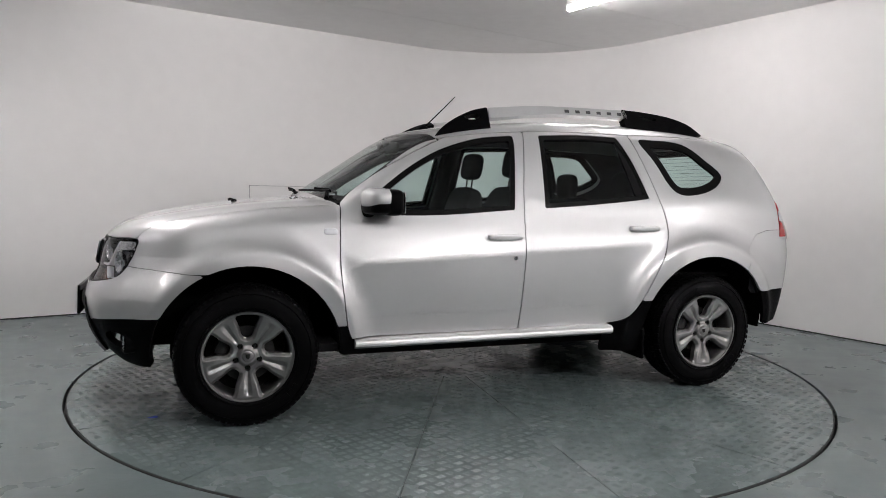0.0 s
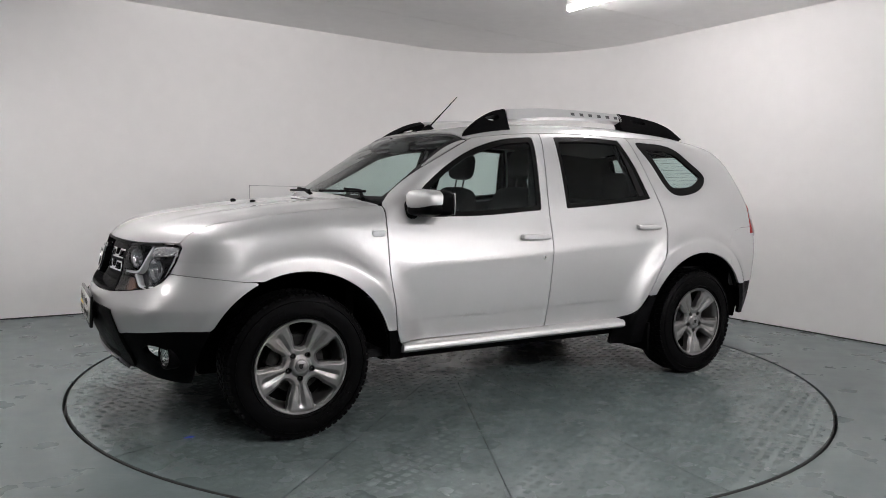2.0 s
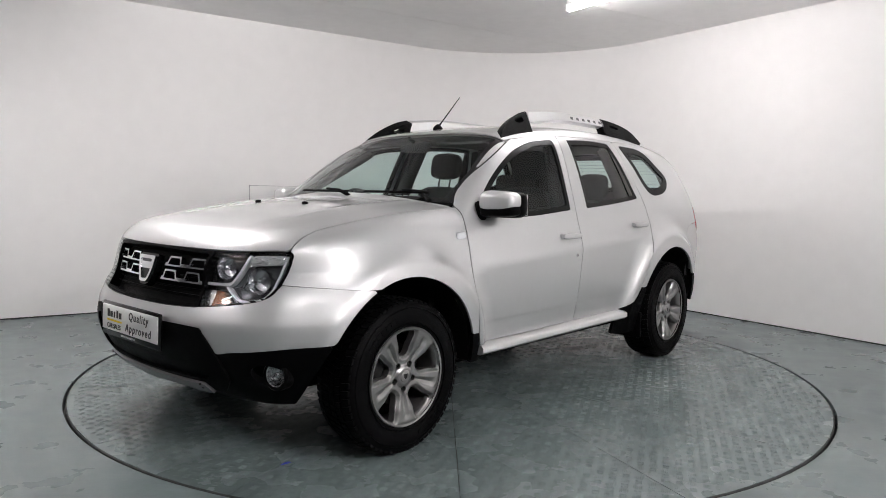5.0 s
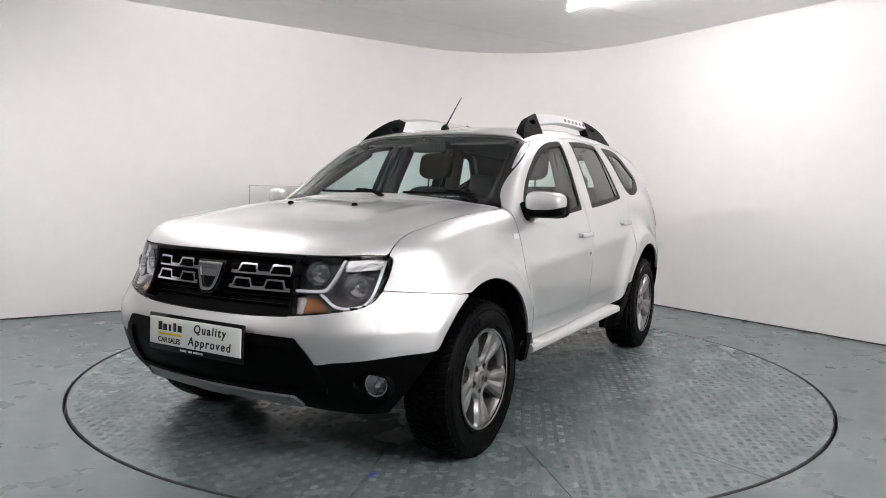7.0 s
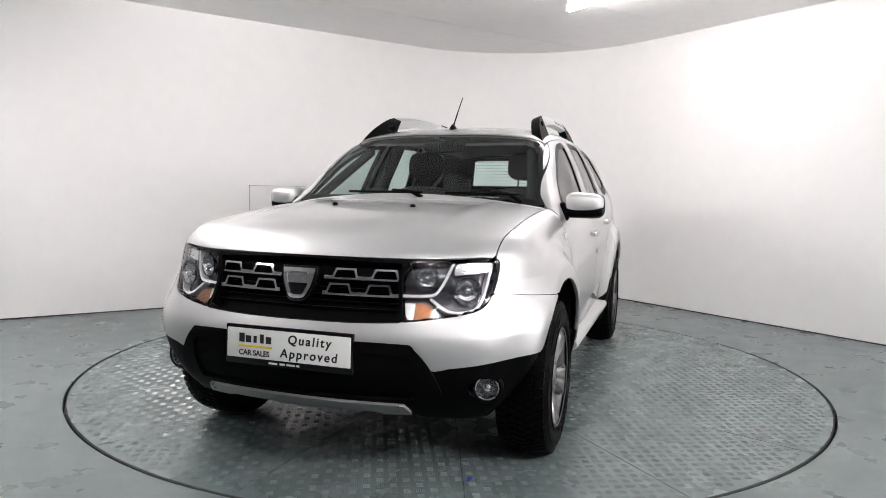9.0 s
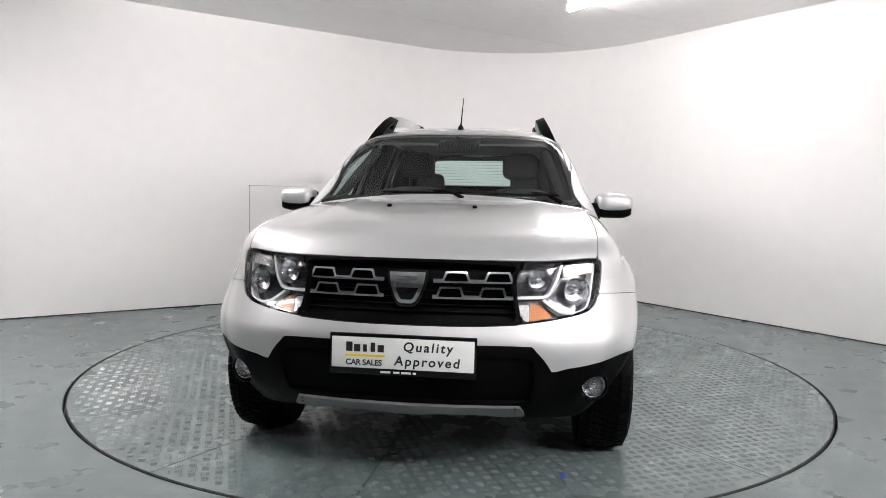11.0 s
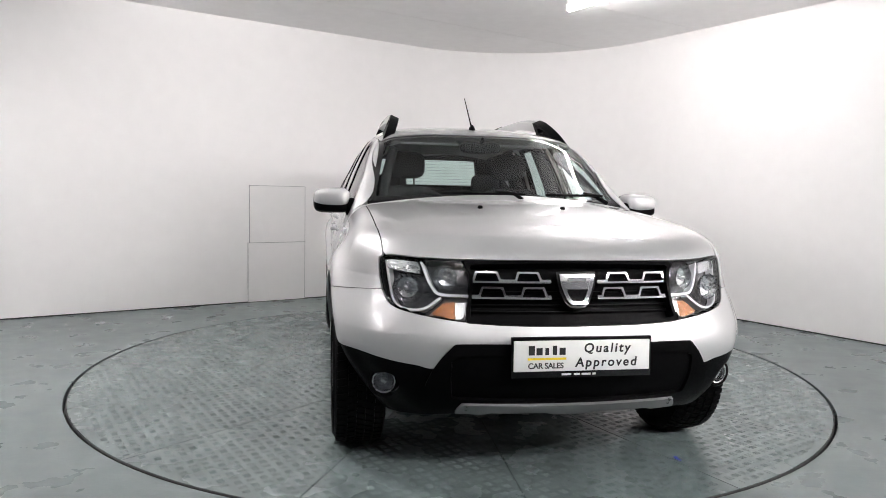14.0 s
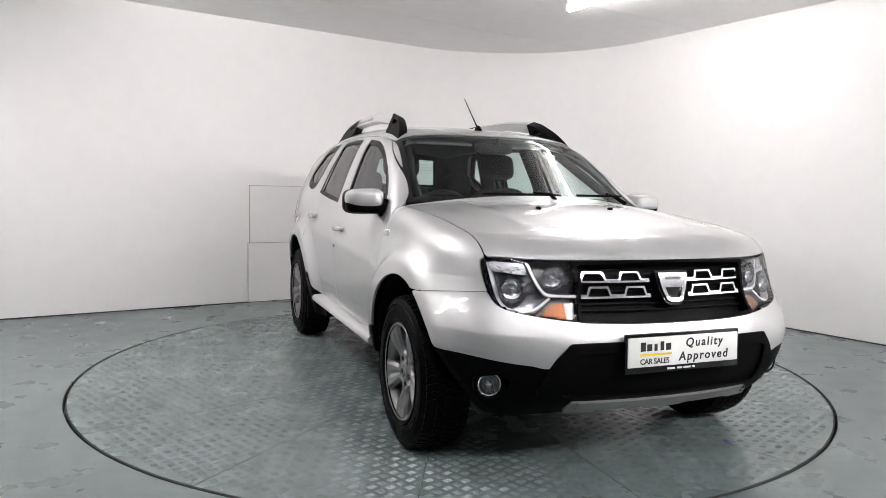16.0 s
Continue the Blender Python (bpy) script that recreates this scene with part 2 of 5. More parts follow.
def bend(points, n=6, closed=False):
    """A smooth line through points; a point given with a third value 0 keeps its corner."""
    pts = [np.array(p[:2], float) for p in points]
    sharp = [len(p) > 2 for p in points]
    out, N = [], len(pts)
    for i in range(N if closed else N - 1):
        p1, p2 = pts[i], pts[(i + 1) % N]
        p0 = pts[i - 1] if (i > 0 or closed) else p1
        p3 = pts[(i + 2) % N] if (i + 2 < N or closed) else p2
        m1 = (p2 - p1) if sharp[i] or (i == 0 and not closed) else (p2 - p0) / 2
        m2 = (p2 - p1) if sharp[(i + 1) % N] or (i == N - 2 and not closed) else (p3 - p1) / 2
        for k in range(n):
            u = k / n
            out.append((2 * u**3 - 3 * u**2 + 1) * p1 + (u**3 - 2 * u**2 + u) * m1 + (-2 * u**3 + 3 * u**2) * p2 + (u**3 - u**2) * m2)
    if not closed:
        out.append(pts[-1])
    return np.array(out)


def poly_sd(poly):
    """Signed distance to a closed polygon, negative inside, as a function of two arrays."""
    A = np.asarray(poly, float)
    B = np.roll(A, -1, 0)

    def f(u, v):
        u, v = np.broadcast_arrays(np.asarray(u, float), np.asarray(v, float))
        best = np.full(u.shape, 1e9)
        inside = np.zeros(u.shape, bool)
        for (ax, ay), (bx, by) in zip(A, B):
            dx, dy = bx - ax, by - ay
            L = dx * dx + dy * dy
            if L < 1e-14:
                continue
            s = np.clip(((u - ax) * dx + (v - ay) * dy) / L, 0, 1)
            best = np.minimum(best, (u - ax - s * dx)**2 + (v - ay - s * dy)**2)
            if ay != by:
                c = (ay > v) != (by > v)
                inside ^= c & (u < dx * (v - ay) / dy + ax)
        d = np.sqrt(best)
        return np.where(inside, -d, d)
    return f


def clip_grid(P, S):
    """The part of a grid of points P (nu, nv, 3) where S < 0, cut cleanly along S = 0."""
    nu, nv = S.shape
    bad = ~np.isfinite(P).all(-1)
    S = np.where(bad, 1.0, S)
    S = np.where(np.abs(S) < 1e-7, -1e-7, S)
    ids = -np.ones((nu, nv), int)
    verts, faces, cut = [], [], {}

    def vid(i, j):
        if ids[i, j] < 0:
            ids[i, j] = len(verts)
            verts.append(P[i, j])
        return int(ids[i, j])

    def cid(a, b):
        k = (a, b) if a < b else (b, a)
        if k not in cut:
            s0, s1 = S[k[0]], S[k[1]]
            if bad[k[0]] or bad[k[1]]:
                p = P[k[1]] if bad[k[0]] else P[k[0]]
            else:
                p = P[k[0]] + (P[k[1]] - P[k[0]]) * (s0 / (s0 - s1))
            cut[k] = len(verts)
            verts.append(p)
        return cut[k]
    neg = S < 0
    cnt = neg[:-1, :-1].astype(int) + neg[1:, :-1] + neg[1:, 1:] + neg[:-1, 1:]
    for i, j in zip(*np.nonzero(cnt)):
        cs = [(int(i), int(j)), (int(i) + 1, int(j)), (int(i) + 1, int(j) + 1), (int(i), int(j) + 1)]
        if cnt[i, j] == 4:
            faces.append([vid(*c) for c in cs])
            continue
        f = []
        for a, b in zip(cs, cs[1:] + cs[:1]):
            if S[a] < 0:
                f.append(vid(*a))
            if (S[a] < 0) != (S[b] < 0):
                f.append(cid(a, b))
        if len(f) > 2:
            faces.append(f)
    return np.array(verts), faces


def shell(verts, faces, normals, depth, back=False):
    """Adds an inward rim of the given depth round the open edges (and a back face)."""
    seen = {}
    for f in faces:
        for a, b in zip(f, f[1:] + f[:1]):
            k = (min(a, b), max(a, b))
            seen[k] = None if k in seen else (a, b)
    n0 = len(verts)
    rim, extra_v, extra_n, extra_f = {}, [], [], []
    edges = [e for e in seen.values() if e]
    side = {}
    for a, b in edges:
        d = np.cross(verts[b] - verts[a], (normals[a] + normals[b]))
        for k in (a, b):
            side[k] = side.get(k, 0) + d
    for k, d in side.items():
        d = d / (np.linalg.norm(d) + 1e-12)
        rim[k] = n0 + len(extra_v)
        extra_v += [verts[k], verts[k] - normals[k] * depth]
        extra_n += [d, d]
    for a, b in edges:
        extra_f.append([rim[b], rim[a], rim[a] + 1, rim[b] + 1])
    V, N, Fs = [verts, np.array(extra_v).reshape(-1, 3)], [normals, np.array(extra_n).reshape(-1, 3)], faces + extra_f
    if back:
        o = n0 + len(extra_v)
        V.append(verts - normals * depth)
        N.append(-normals)
        Fs = Fs + [[o + i for i in f[::-1]] for f in faces]
    return np.concatenate(V), Fs, np.concatenate(N)


def mirrored(V, Fs, N):
    return V * [1, -1, 1], [f[::-1] for f in Fs], N * [1, -1, 1]


# ---------------------------------------------------------------- the room
def build_room():
    cen = room(FILLET, FILLET)
    path = [room(ROOM_A, 0)]
    for k in range(25):
        a = math.pi / 2 * k / 24
        path.append(cen + E2 * FILLET * math.cos(a) + E1 * FILLET * math.sin(a))
    path.append(room(0, ROOM_B))

    def slab(name, pts, thick, label, mat=M_WALL):
        """An upright wall on a ground line, thickened away from the room."""
        mid = room(ROOM_A / 2, ROOM_B / 2)
        rows = []
        for i, p in enumerate(pts):
            d = (pts[min(i + 1, len(pts) - 1)] - pts[max(i - 1, 0)]).normalized()
            n = Vector((d.y, -d.x, 0))
            if n.dot(mid - p) > 0:
                n = -n
            rows.append((p, p + n * thick))
        bm = bmesh.new()
        rings = []
        for p, q in rows:
            rings.append([p + Vector((0, 0, -0.05)), p + Vector((0, 0, CEIL)), q + Vector((0, 0, CEIL)), q + Vector((0, 0, -0.05))])
        add_rings(bm, rings)
        tagged(part(name, bm, mat, None, label, angle=30), kind="structure", category="wall")

    # left wall with an access hatch let into it: wall pieces run round the opening
    slab("wall_north", path, 0.2, "white painted wall with a large rounded corner")
    # two unseen walls added to close the room, dark to limit bounced light
    slab("wall_south", [room(ROOM_A, ROOM_B), room(0, ROOM_B)], 0.2, "unseen dark wall added to close the room behind the camera", M_DARKWALL)
    slab("wall_west", [room(ROOM_A, 0), room(ROOM_A, ROOM_B)], 0.2, "unseen dark side wall added to close the room", M_DARKWALL)
    corners = [room(-0.3, -0.3), room(ROOM_A + 0.3, -0.3), room(ROOM_A + 0.3, ROOM_B + 0.3), room(-0.3, ROOM_B + 0.3)]
    # ceiling of boards with open joints
    bm = bmesh.new()
    cut = [-0.3, 1.12, 2.45, 3.65, 4.85, 6.05, 7.25, 8.45, 9.65, ROOM_B + 0.3]
    cuta = [-0.3, 5.6, 8.6, ROOM_A + 0.3]
    for b0, b1 in zip(cut, cut[1:]):
        for a0, a1 in zip(cuta, cuta[1:]):
            g = 0.0025
            lo = [room(a0 + g, b0 + g), room(a1 - g, b0 + g), room(a1 - g, b1 - g), room(a0 + g, b1 - g)]
            add_rings(bm, [[p + Vector((0, 0, CEIL)) for p in lo], [p + Vector((0, 0, CEIL + 0.03)) for p in lo]])
    add_rings(bm, [[p + Vector((0, 0, CEIL + 0.03)) for p in corners], [p + Vector((0, 0, CEIL + 0.1)) for p in corners]])
    tagged(part("ceiling", bm, M_CEIL, None, "grey painted board ceiling with thin joints", smooth=False), kind="structure", category="ceiling")
    # floor: a sheet with a round hole for the turntable
    n = 128
    R = DISC_R + 0.021
    inner = [Vector((R * math.cos(2 * math.pi * k / n), R * math.sin(2 * math.pi * k / n), 0)) for k in range(n)]
    outer = [p * (14 / R) for p in inner]
    well = [p + Vector((0, 0, -0.06)) for p in inner]
    bm = bmesh.new()
    add_rings(bm, [outer, inner, well], cap=False)
    tagged(part("floor", bm, M_FLOOR, None, "grey-green painted concrete floor, scuffed and slightly glossy", smooth=False), kind="structure", category="floor")
    bm = bmesh.new()
    bm.faces.new([bm.verts.new(p) for p in well])
    pit = part("floor_pit", bm, M_GAP, None, "dark gap round the turntable", smooth=False)
    tagged(pit, kind="structure", category="floor")
    # access panels on the left wall
    base = CORNER.dot(E1)
    ang = math.degrees(math.atan2(E1.y, E1.x))
    for nm, s0, s1, z0, z1 in (("access_panel", -0.34, 0.25, 0.612, 1.185), ("access_panel", -0.355, 0.25, 0.006, 0.606)):
        c = room(base - (s0 + s1) / 2, 0.0035, (z0 + z1) / 2)
        bm = box_bm((0, 0, 0), (s1 - s0, 0.012, z1 - z0), None, 0.0015, 1)
        ob = part(nm, bm, M_HATCH, None, "white flush access panel set in the wall")
        ob.matrix_world = Matrix.Translation(c) @ pose(0, 0, 0, 0, 0, ang)
        tagged(ob, category="access panel", group="wall access panels")
        bm = bmesh.new()
        w, h = s1 - s0, z1 - z0
        for cx, cz, sx, sz in ((-w / 2 - 0.002, 0, 0.0035, h + 0.007), (w / 2 + 0.002, 0, 0.0035, h + 0.007), (0, h / 2 + 0.002, w, 0.003)):
            add_box(bm, (cx, 0, cz), (sx, 0.009, sz))
        part("joint", bm, M_SATIN, ob, "grey joint line", smooth=False)
    # dark skirting joint between wall and floor, and loose paint at the ceiling line
    bm = bmesh.new()
    rings = []
    for i, p in enumerate(path):
        d = (path[min(i + 1, len(path) - 1)] - path[max(i - 1, 0)]).normalized()
        q = Vector((d.y, -d.x, 0))
        if q.dot(cen - p) < 0:
            q = -q
        rings.append([p + Vector((0, 0, 0.001)), p + q * 0.010 + Vector((0, 0, 0.001)), p + q * 0.008 + Vector((0, 0, 0.008)), p + Vector((0, 0, 0.011))])
    add_rings(bm, rings)
    tagged(part("trim_1", bm, M_GAP, None, "dark uneven joint between wall and floor"), kind="structure", category="trim")


def build_lamp(tube_mat):
    root = new("ceiling_light")
    tagged(root, "white fluorescent batten with a lit tube under the ceiling, all but one unseen", "ceiling light", "ceiling battens")
    part("housing", box_bm((0, 0, 0.060), (TUBE_LEN, 0.034, 0.048), None, 0.006), M_BATTEN, root)
    bm = tube_bm([(-TUBE_LEN / 2 + 0.02, 0, 0.006), (TUBE_LEN / 2 - 0.02, 0, 0.006)], 0.021, 16)
    part("tube", bm, tube_mat, root, "glowing white tube")
    for s in (-1, 1):
        part("end_cap", box_bm((s * (TUBE_LEN / 2 - 0.012), 0, 0.016), (0.024, 0.05, 0.055), None, 0.006), M_BATTEN, root)
    return root


def build_lamps():
    ang = math.degrees(math.atan2(E2.y, E2.x))
    for spots, mat, drop, turn in ((TUBES, M_TUBE, 0.085, 0), (TUBES_FILL, M_TUBE_FILL, 0.085, 0), (TUBES_FRONT, M_TUBE_FRONT, 0.085, 90)):
        first = None
        for a, b in spots:
            m = Matrix.Translation(room(a, b, CEIL - drop)) @ pose(0, 0, 0, 0, 0, ang + turn)
            if first is None:
                first = build_lamp(mat)
                first.matrix_basis = m
            else:
                copy_thing(first, m)


# ---------------------------------------------------------------- turntable
DISC_R = 2.278


def build_turntable():
    root = new("turntable")
    tagged(root, "round grey-green painted tread-plate turntable with worn bars and radial joints", "turntable")
    bm = bmesh.new()
    n = 16
    step = 2 * math.pi / n
    off = math.radians(20.0)
    th = PLATE_Z
    for k in range(n):
        a0, a1 = off + k * step, off + (k + 1) * step
        m = 14
        g = 0.0022
        pts = []
        for i in range(m + 1):
            a = a0 + (a1 - a0) * i / m
            p = Vector((DISC_R * math.cos(a), DISC_R * math.sin(a), 0))
            if i == 0:
                p += Vector((-math.sin(a), math.cos(a), 0)) * g
            if i == m:
                p -= Vector((-math.sin(a), math.cos(a), 0)) * g
            pts.append(p)
        for p_in in (Vector((math.cos(a1), math.sin(a1), 0)) * 0.35 - Vector((-math.sin(a1), math.cos(a1), 0)) * g,
                     Vector((math.cos(a0), math.sin(a0), 0)) * 0.35 + Vector((-math.sin(a0), math.cos(a0), 0)) * g):
            pts.append(p_in)
        sub = bmesh.new()
        add_rings(sub, [[p + Vector((0, 0, 0.0)) for p in pts], [p + Vector((0, 0, th)) for p in pts]])
        part("plate", sub, M_DISC, root, smooth=False)
    hub = bmesh.new()
    ring = [Vector((0.347 * math.cos(t * math.pi / 24), 0.347 * math.sin(t * math.pi / 24), 0)) for t in range(48)]
    add_rings(hub, [ring, [p + Vector((0, 0, th)) for p in ring]])
    part("hub_plate", hub, M_DISC, root, smooth=False)
    bm.free()
    # dark edge band
    eb = bmesh.new()
    nn = 128

    def circ(r, z):
        return [Vector((r * math.cos(2 * math.pi * i / nn), r * math.sin(2 * math.pi * i / nn), z)) for i in range(nn)]
    add_rings(eb, [circ(DISC_R + 0.002, -0.02), circ(DISC_R + 0.002, th - 0.001), circ(DISC_R + 0.007, th - 0.004), circ(DISC_R + 0.007, -0.02)], cap=False)
    part("edge_band", eb, M_GAP, root, "black rubber edge band")
    # raised bars: groups of five, turned by quarter turns like a chequer
    rng = np.random.default_rng(4)
    V, Fs = [], []
    pitch = 0.052
    cells = int(DISC_R / pitch) + 1
    ca, sa = math.cos(0.42), math.sin(0.42)
    for i in range(-cells, cells + 1):
        for j in range(-cells, cells + 1):
            cx, cy = i * pitch, j * pitch
            turn = (i + j) % 2
            for k in (-2, -1, 0, 1, 2):
                u0, v0 = (0, k * 0.0074) if turn else (k * 0.0074, 0)
                L, Wd = 0.0145, 0.0026
                ll, ww = (L, Wd) if turn else (Wd, L)
                px, py = cx + u0, cy + v0
                X, Y = px * ca - py * sa, px * sa + py * ca
                rr = math.hypot(X, Y)
                da = (math.atan2(Y, X) - off + step / 2) % step - step / 2
                if rr > DISC_R - 0.04 or abs(da) * rr < 0.016 or abs(rr - 0.35) < 0.02:
                    continue
                h = 0.0010 + 0.0005 * rng.random()
                o = len(V)
                for dx, dy, z in ((-ll, -ww, 0), (ll, -ww, 0), (ll, ww, 0), (-ll, ww, 0)):
                    V.append(((px + dx) * ca - (py + dy) * sa, (px + dx) * sa + (py + dy) * ca, th))
                il, iw = (ll * 0.82, ww * 0.35) if turn else (ll * 0.35, ww * 0.82)
                for dx, dy in ((-il, -iw), (il, -iw), (il, iw), (-il, iw)):
                    V.append(((px + dx) * ca - (py + dy) * sa, (px + dx) * sa + (py + dy) * ca, th + h))
                Fs += [[o + 4, o + 5, o + 6, o + 7], [o, o + 1, o + 5, o + 4], [o + 1, o + 2, o + 6, o + 5], [o + 2, o + 3, o + 7, o + 6], [o + 3, o, o + 4, o + 7]]
    tagged(mesh_from("tread_pattern", V, Fs, M_DISC, root, smooth=False), "raised worn tread bars", kind="stuff")
    return root


def build_tape(root_yaw):
    p = Vector((1.817, 0.687, PLATE_Z + 0.0025))
    bm = bmesh.new()
    a = [(-0.024, -0.006), (-0.004, -0.010), (0.022, -0.004), (0.026, 0.006), (0.006, 0.004), (-0.02, 0.010)]
    add_rings(bm, [[Vector((x, y, 0)) for x, y in a], [Vector((x * 0.95, y * 0.9, 0.0015 + 0.001 * (k % 2))) for k, (x, y) in enumerate(a)]])
    for v in bm.verts:
        v.co += p
    ob = part("tape_scrap", bm, M_TAPE, None, "small torn scrap of blue tape on the turntable", smooth=False)
    return tagged(ob, category="tape")


# ---------------------------------------------------------------- the car's surface, x forward, y to its left
# half width by height (door section), by length, and the centre line heights
SIDE_LOW = smooth_fn((0.10, 0.745), (0.30, 0.806), (0.42, 0.833), (0.60, 0.857), (0.82, 0.872), (1.0, 0.880), (1.6, 0.90))
SIDE_HIGH = smooth_fn((0.10, 1.09), (0.60, 0.940), (0.823, 0.874), (0.94, 0.842), (1.02, 0.815), (1.08, 0.797), (1.20, 0.752),
                      (1.35, 0.690), (1.48, 0.625), (1.60, 0.555))
SIDE_X = smooth_fn((-2.2, -0.075), (-1.8, -0.018), (-1.3, 0.0), (-0.6, 0.0), (0.4, 0.0), (0.9, -0.012), (1.4, -0.020), (1.8, -0.045), (2.2, -0.12))
CABIN_X = smooth_fn((-2.2, -0.03), (-1.6, 0.0), (-0.9, 0.004), (-0.2, 0.004), (0.3, -0.014), (0.8, -0.04), (1.2, -0.05))
HOOD_Z = smooth_fn((0.6, 1.130), (1.0, 1.112), (1.366, 1.080), (1.60, 1.046), (1.80, 1.008), (1.93, 0.968), (2.02, 0.925), (2.10, 0.87))
ROOF_Z = smooth_fn((0.60, 1.440), (0.42, 1.497), (0.205, 1.542), (-0.2, 1.590), (-0.7, 1.612), (-1.2, 1.602), (-1.6, 1.562), (-1.95, 1.50))
REAR_X = smooth_fn((0.2, -2.06), (0.40, -2.13), (0.62, -2.165), (0.86, -2.165), (0.95, -2.145), (1.10, -2.075), (1.25, -1.99), (1.40, -1.90), (1.56, -1.79), (1.7, -1.68))
NOSE_X = smooth_fn((0.10, 1.72), (0.25, 1.945), (0.34, 2.045), (0.43, 2.105), (0.52, 2.130), (0.60, 2.130), (0.67, 2.105), (0.74, 2.072), (0.84, 2.048), (0.92, 2.015), (1.0, 1.95))
AXLE, WHEEL_Z, TYRE_R = 1.3365, 0.335, 0.338


def flare(x, z):
    """Wheel arches: a swelling that ends in a crisp edge, with an upright lip inside it."""
    out = 0.0
    for cx, edge, r1, amp in ((AXLE - 0.022, 0.520, 0.655, 0.050), (-AXLE + 0.010, 0.553, 0.690, 0.052)):
        r = np.hypot(x - cx, z - WHEEL_Z)
        u = np.clip((r1 - smax(r, edge, 0.022)) / (r1 - edge), 0, 1)
        out = out + amp * (0.45 * u * u + 0.55 * u * u * u) + 0.10 * np.clip(edge - r, 0, 0.09) * 0.3
    return out


def shoulder(x, z):
    """Half width by height: the lower and upper door surfaces meet in a crease that rises to the rear."""
    a, b = SIDE_LOW(z) + 0.017 * np.clip(x, -0.95, 0.9), SIDE_HIGH(z)
    k = 0.007 + 0.045 * np.clip((np.abs(x + 0.08) - 0.85) / 0.25, 0, 1)
    h = np.maximum(k - np.abs(a - b), 0) / k
    return np.minimum(a, b) - h * h * k * 0.25


def side_y(x, z):
    crease = 0.0015 / (1 + np.exp(-(z - (0.515 - 0.012 * x)) / 0.003)) * np.clip((0.86 - np.abs(x)) / 0.1, 0, 1)
    blend = np.clip((z - 0.95) / 0.32, 0, 1)
    blend = blend * blend * (3 - 2 * blend)
    return shoulder(x, z) + SIDE_X(x) * (1 - blend) + CABIN_X(x) * blend + flare(x, z) - 0.004 + crease + 0.030 * np.exp(-((x + 1.5) / 0.36)**2 - ((z - 1.12) / 0.13)**2) - 0.15 * np.clip((0.56 - z) / 0.3, 0, 1)**1.3 * np.clip((x - 1.50) / 0.3, 0, 1)


def body_f(x, y, z):
    """Below zero inside the car's body."""
    ay = np.abs(y)
    side = ay - side_y(x, z)
    plan = 0.10 * (ay / 0.7)**2 + (0.055 + 0.035 * np.clip((z - 0.62) / 0.2, 0, 1)) * (ay / 0.7)**5
    front = (x - (NOSE_X(z) - plan)) * 0.9
    rear = (REAR_X(z) + 0.035 * (ay / 0.7)**2 + 0.03 * (ay / 0.7)**6 - x) * 0.9
    hood = z - (HOOD_Z(x) - 0.030 * (ay / 0.7)**2 - 0.012 * (ay / 0.7)**6 + 0.006 * np.exp(-((ay - 0.47) / 0.05)**2) * np.clip((1.9 - x) / 0.5, 0, 1))
    lower = smax(smax(smax(side, front, 0.09), hood, 0.07), rear, 0.10)
    lower = np.maximum(lower, 0.18 - z)
    screen = ((x - (1.045 - 0.19 * (ay / 0.7)**2)) * 0.555 + (z - 1.10) * 0.832)
    roof = z - (ROOF_Z(x) - 0.055 * (ay / 0.6)**3)
    cabin = smax(smax(smax(side, roof, 0.10), screen, 0.035), rear, 0.07)
    return np.minimum(lower, np.maximum(cabin, 0.9 - z))


def body_normal(P, e=0.003):
    x, y, z = P[..., 0], P[..., 1], P[..., 2]
    g = np.stack([body_f(x + e, y, z) - body_f(x - e, y, z), body_f(x, y + e, z) - body_f(x, y - e, z), body_f(x, y, z + e) - body_f(x, y, z - e)], -1)
    return g / (np.linalg.norm(g, axis=-1, keepdims=True) + 1e-12)


def meet(O, D, smaxlen, steps=22):
    """First meeting of rays with the body's surface."""
    n = O.shape[:-1]
    s0, s1 = np.zeros(n), np.full(n, np.nan)
    found = np.zeros(n, bool)
    for k in range(1, steps + 1):
        s = smaxlen * k / steps
        P = O + D * s
        ins = body_f(P[..., 0], P[..., 1], P[..., 2]) < 0
        nw = ins & ~found
        s1 = np.where(nw, s, s1)
        s0 = np.where(nw, s - smaxlen / steps, s0)
        found |= nw
    s1 = np.where(found, s1, 0)
    for _ in range(16):
        m = (s0 + s1) / 2
        P = O + D * m[..., None]
        ins = body_f(P[..., 0], P[..., 1], P[..., 2]) < 0
        s1, s0 = np.where(ins, m, s1), np.where(ins, s0, m)
    P = O + D * ((s0 + s1) / 2)[..., None]
    P[~found] = np.nan
    return P


def side_grid(x0, x1, z0, z1, h=0.014):
    X, Z = np.meshgrid(np.arange(x0, x1 + h, h), np.arange(z0, z1 + h, h), indexing="ij")
    return meet(np.stack([X, np.full_like(X, 1.02), Z], -1), np.array([0, -1.0, 0]), 0.72)


def top_grid(x0, x1, y0, y1, h=0.014, z1=1.75, depth=1.0):
    X, Y = np.meshgrid(np.arange(x0, x1 + h, h), np.linspace(y0, y1, int((y1 - y0) / h) + 2), indexing="ij")
    return meet(np.stack([X, Y, np.full_like(X, z1)], -1), np.array([0, 0, -1.0]), depth)


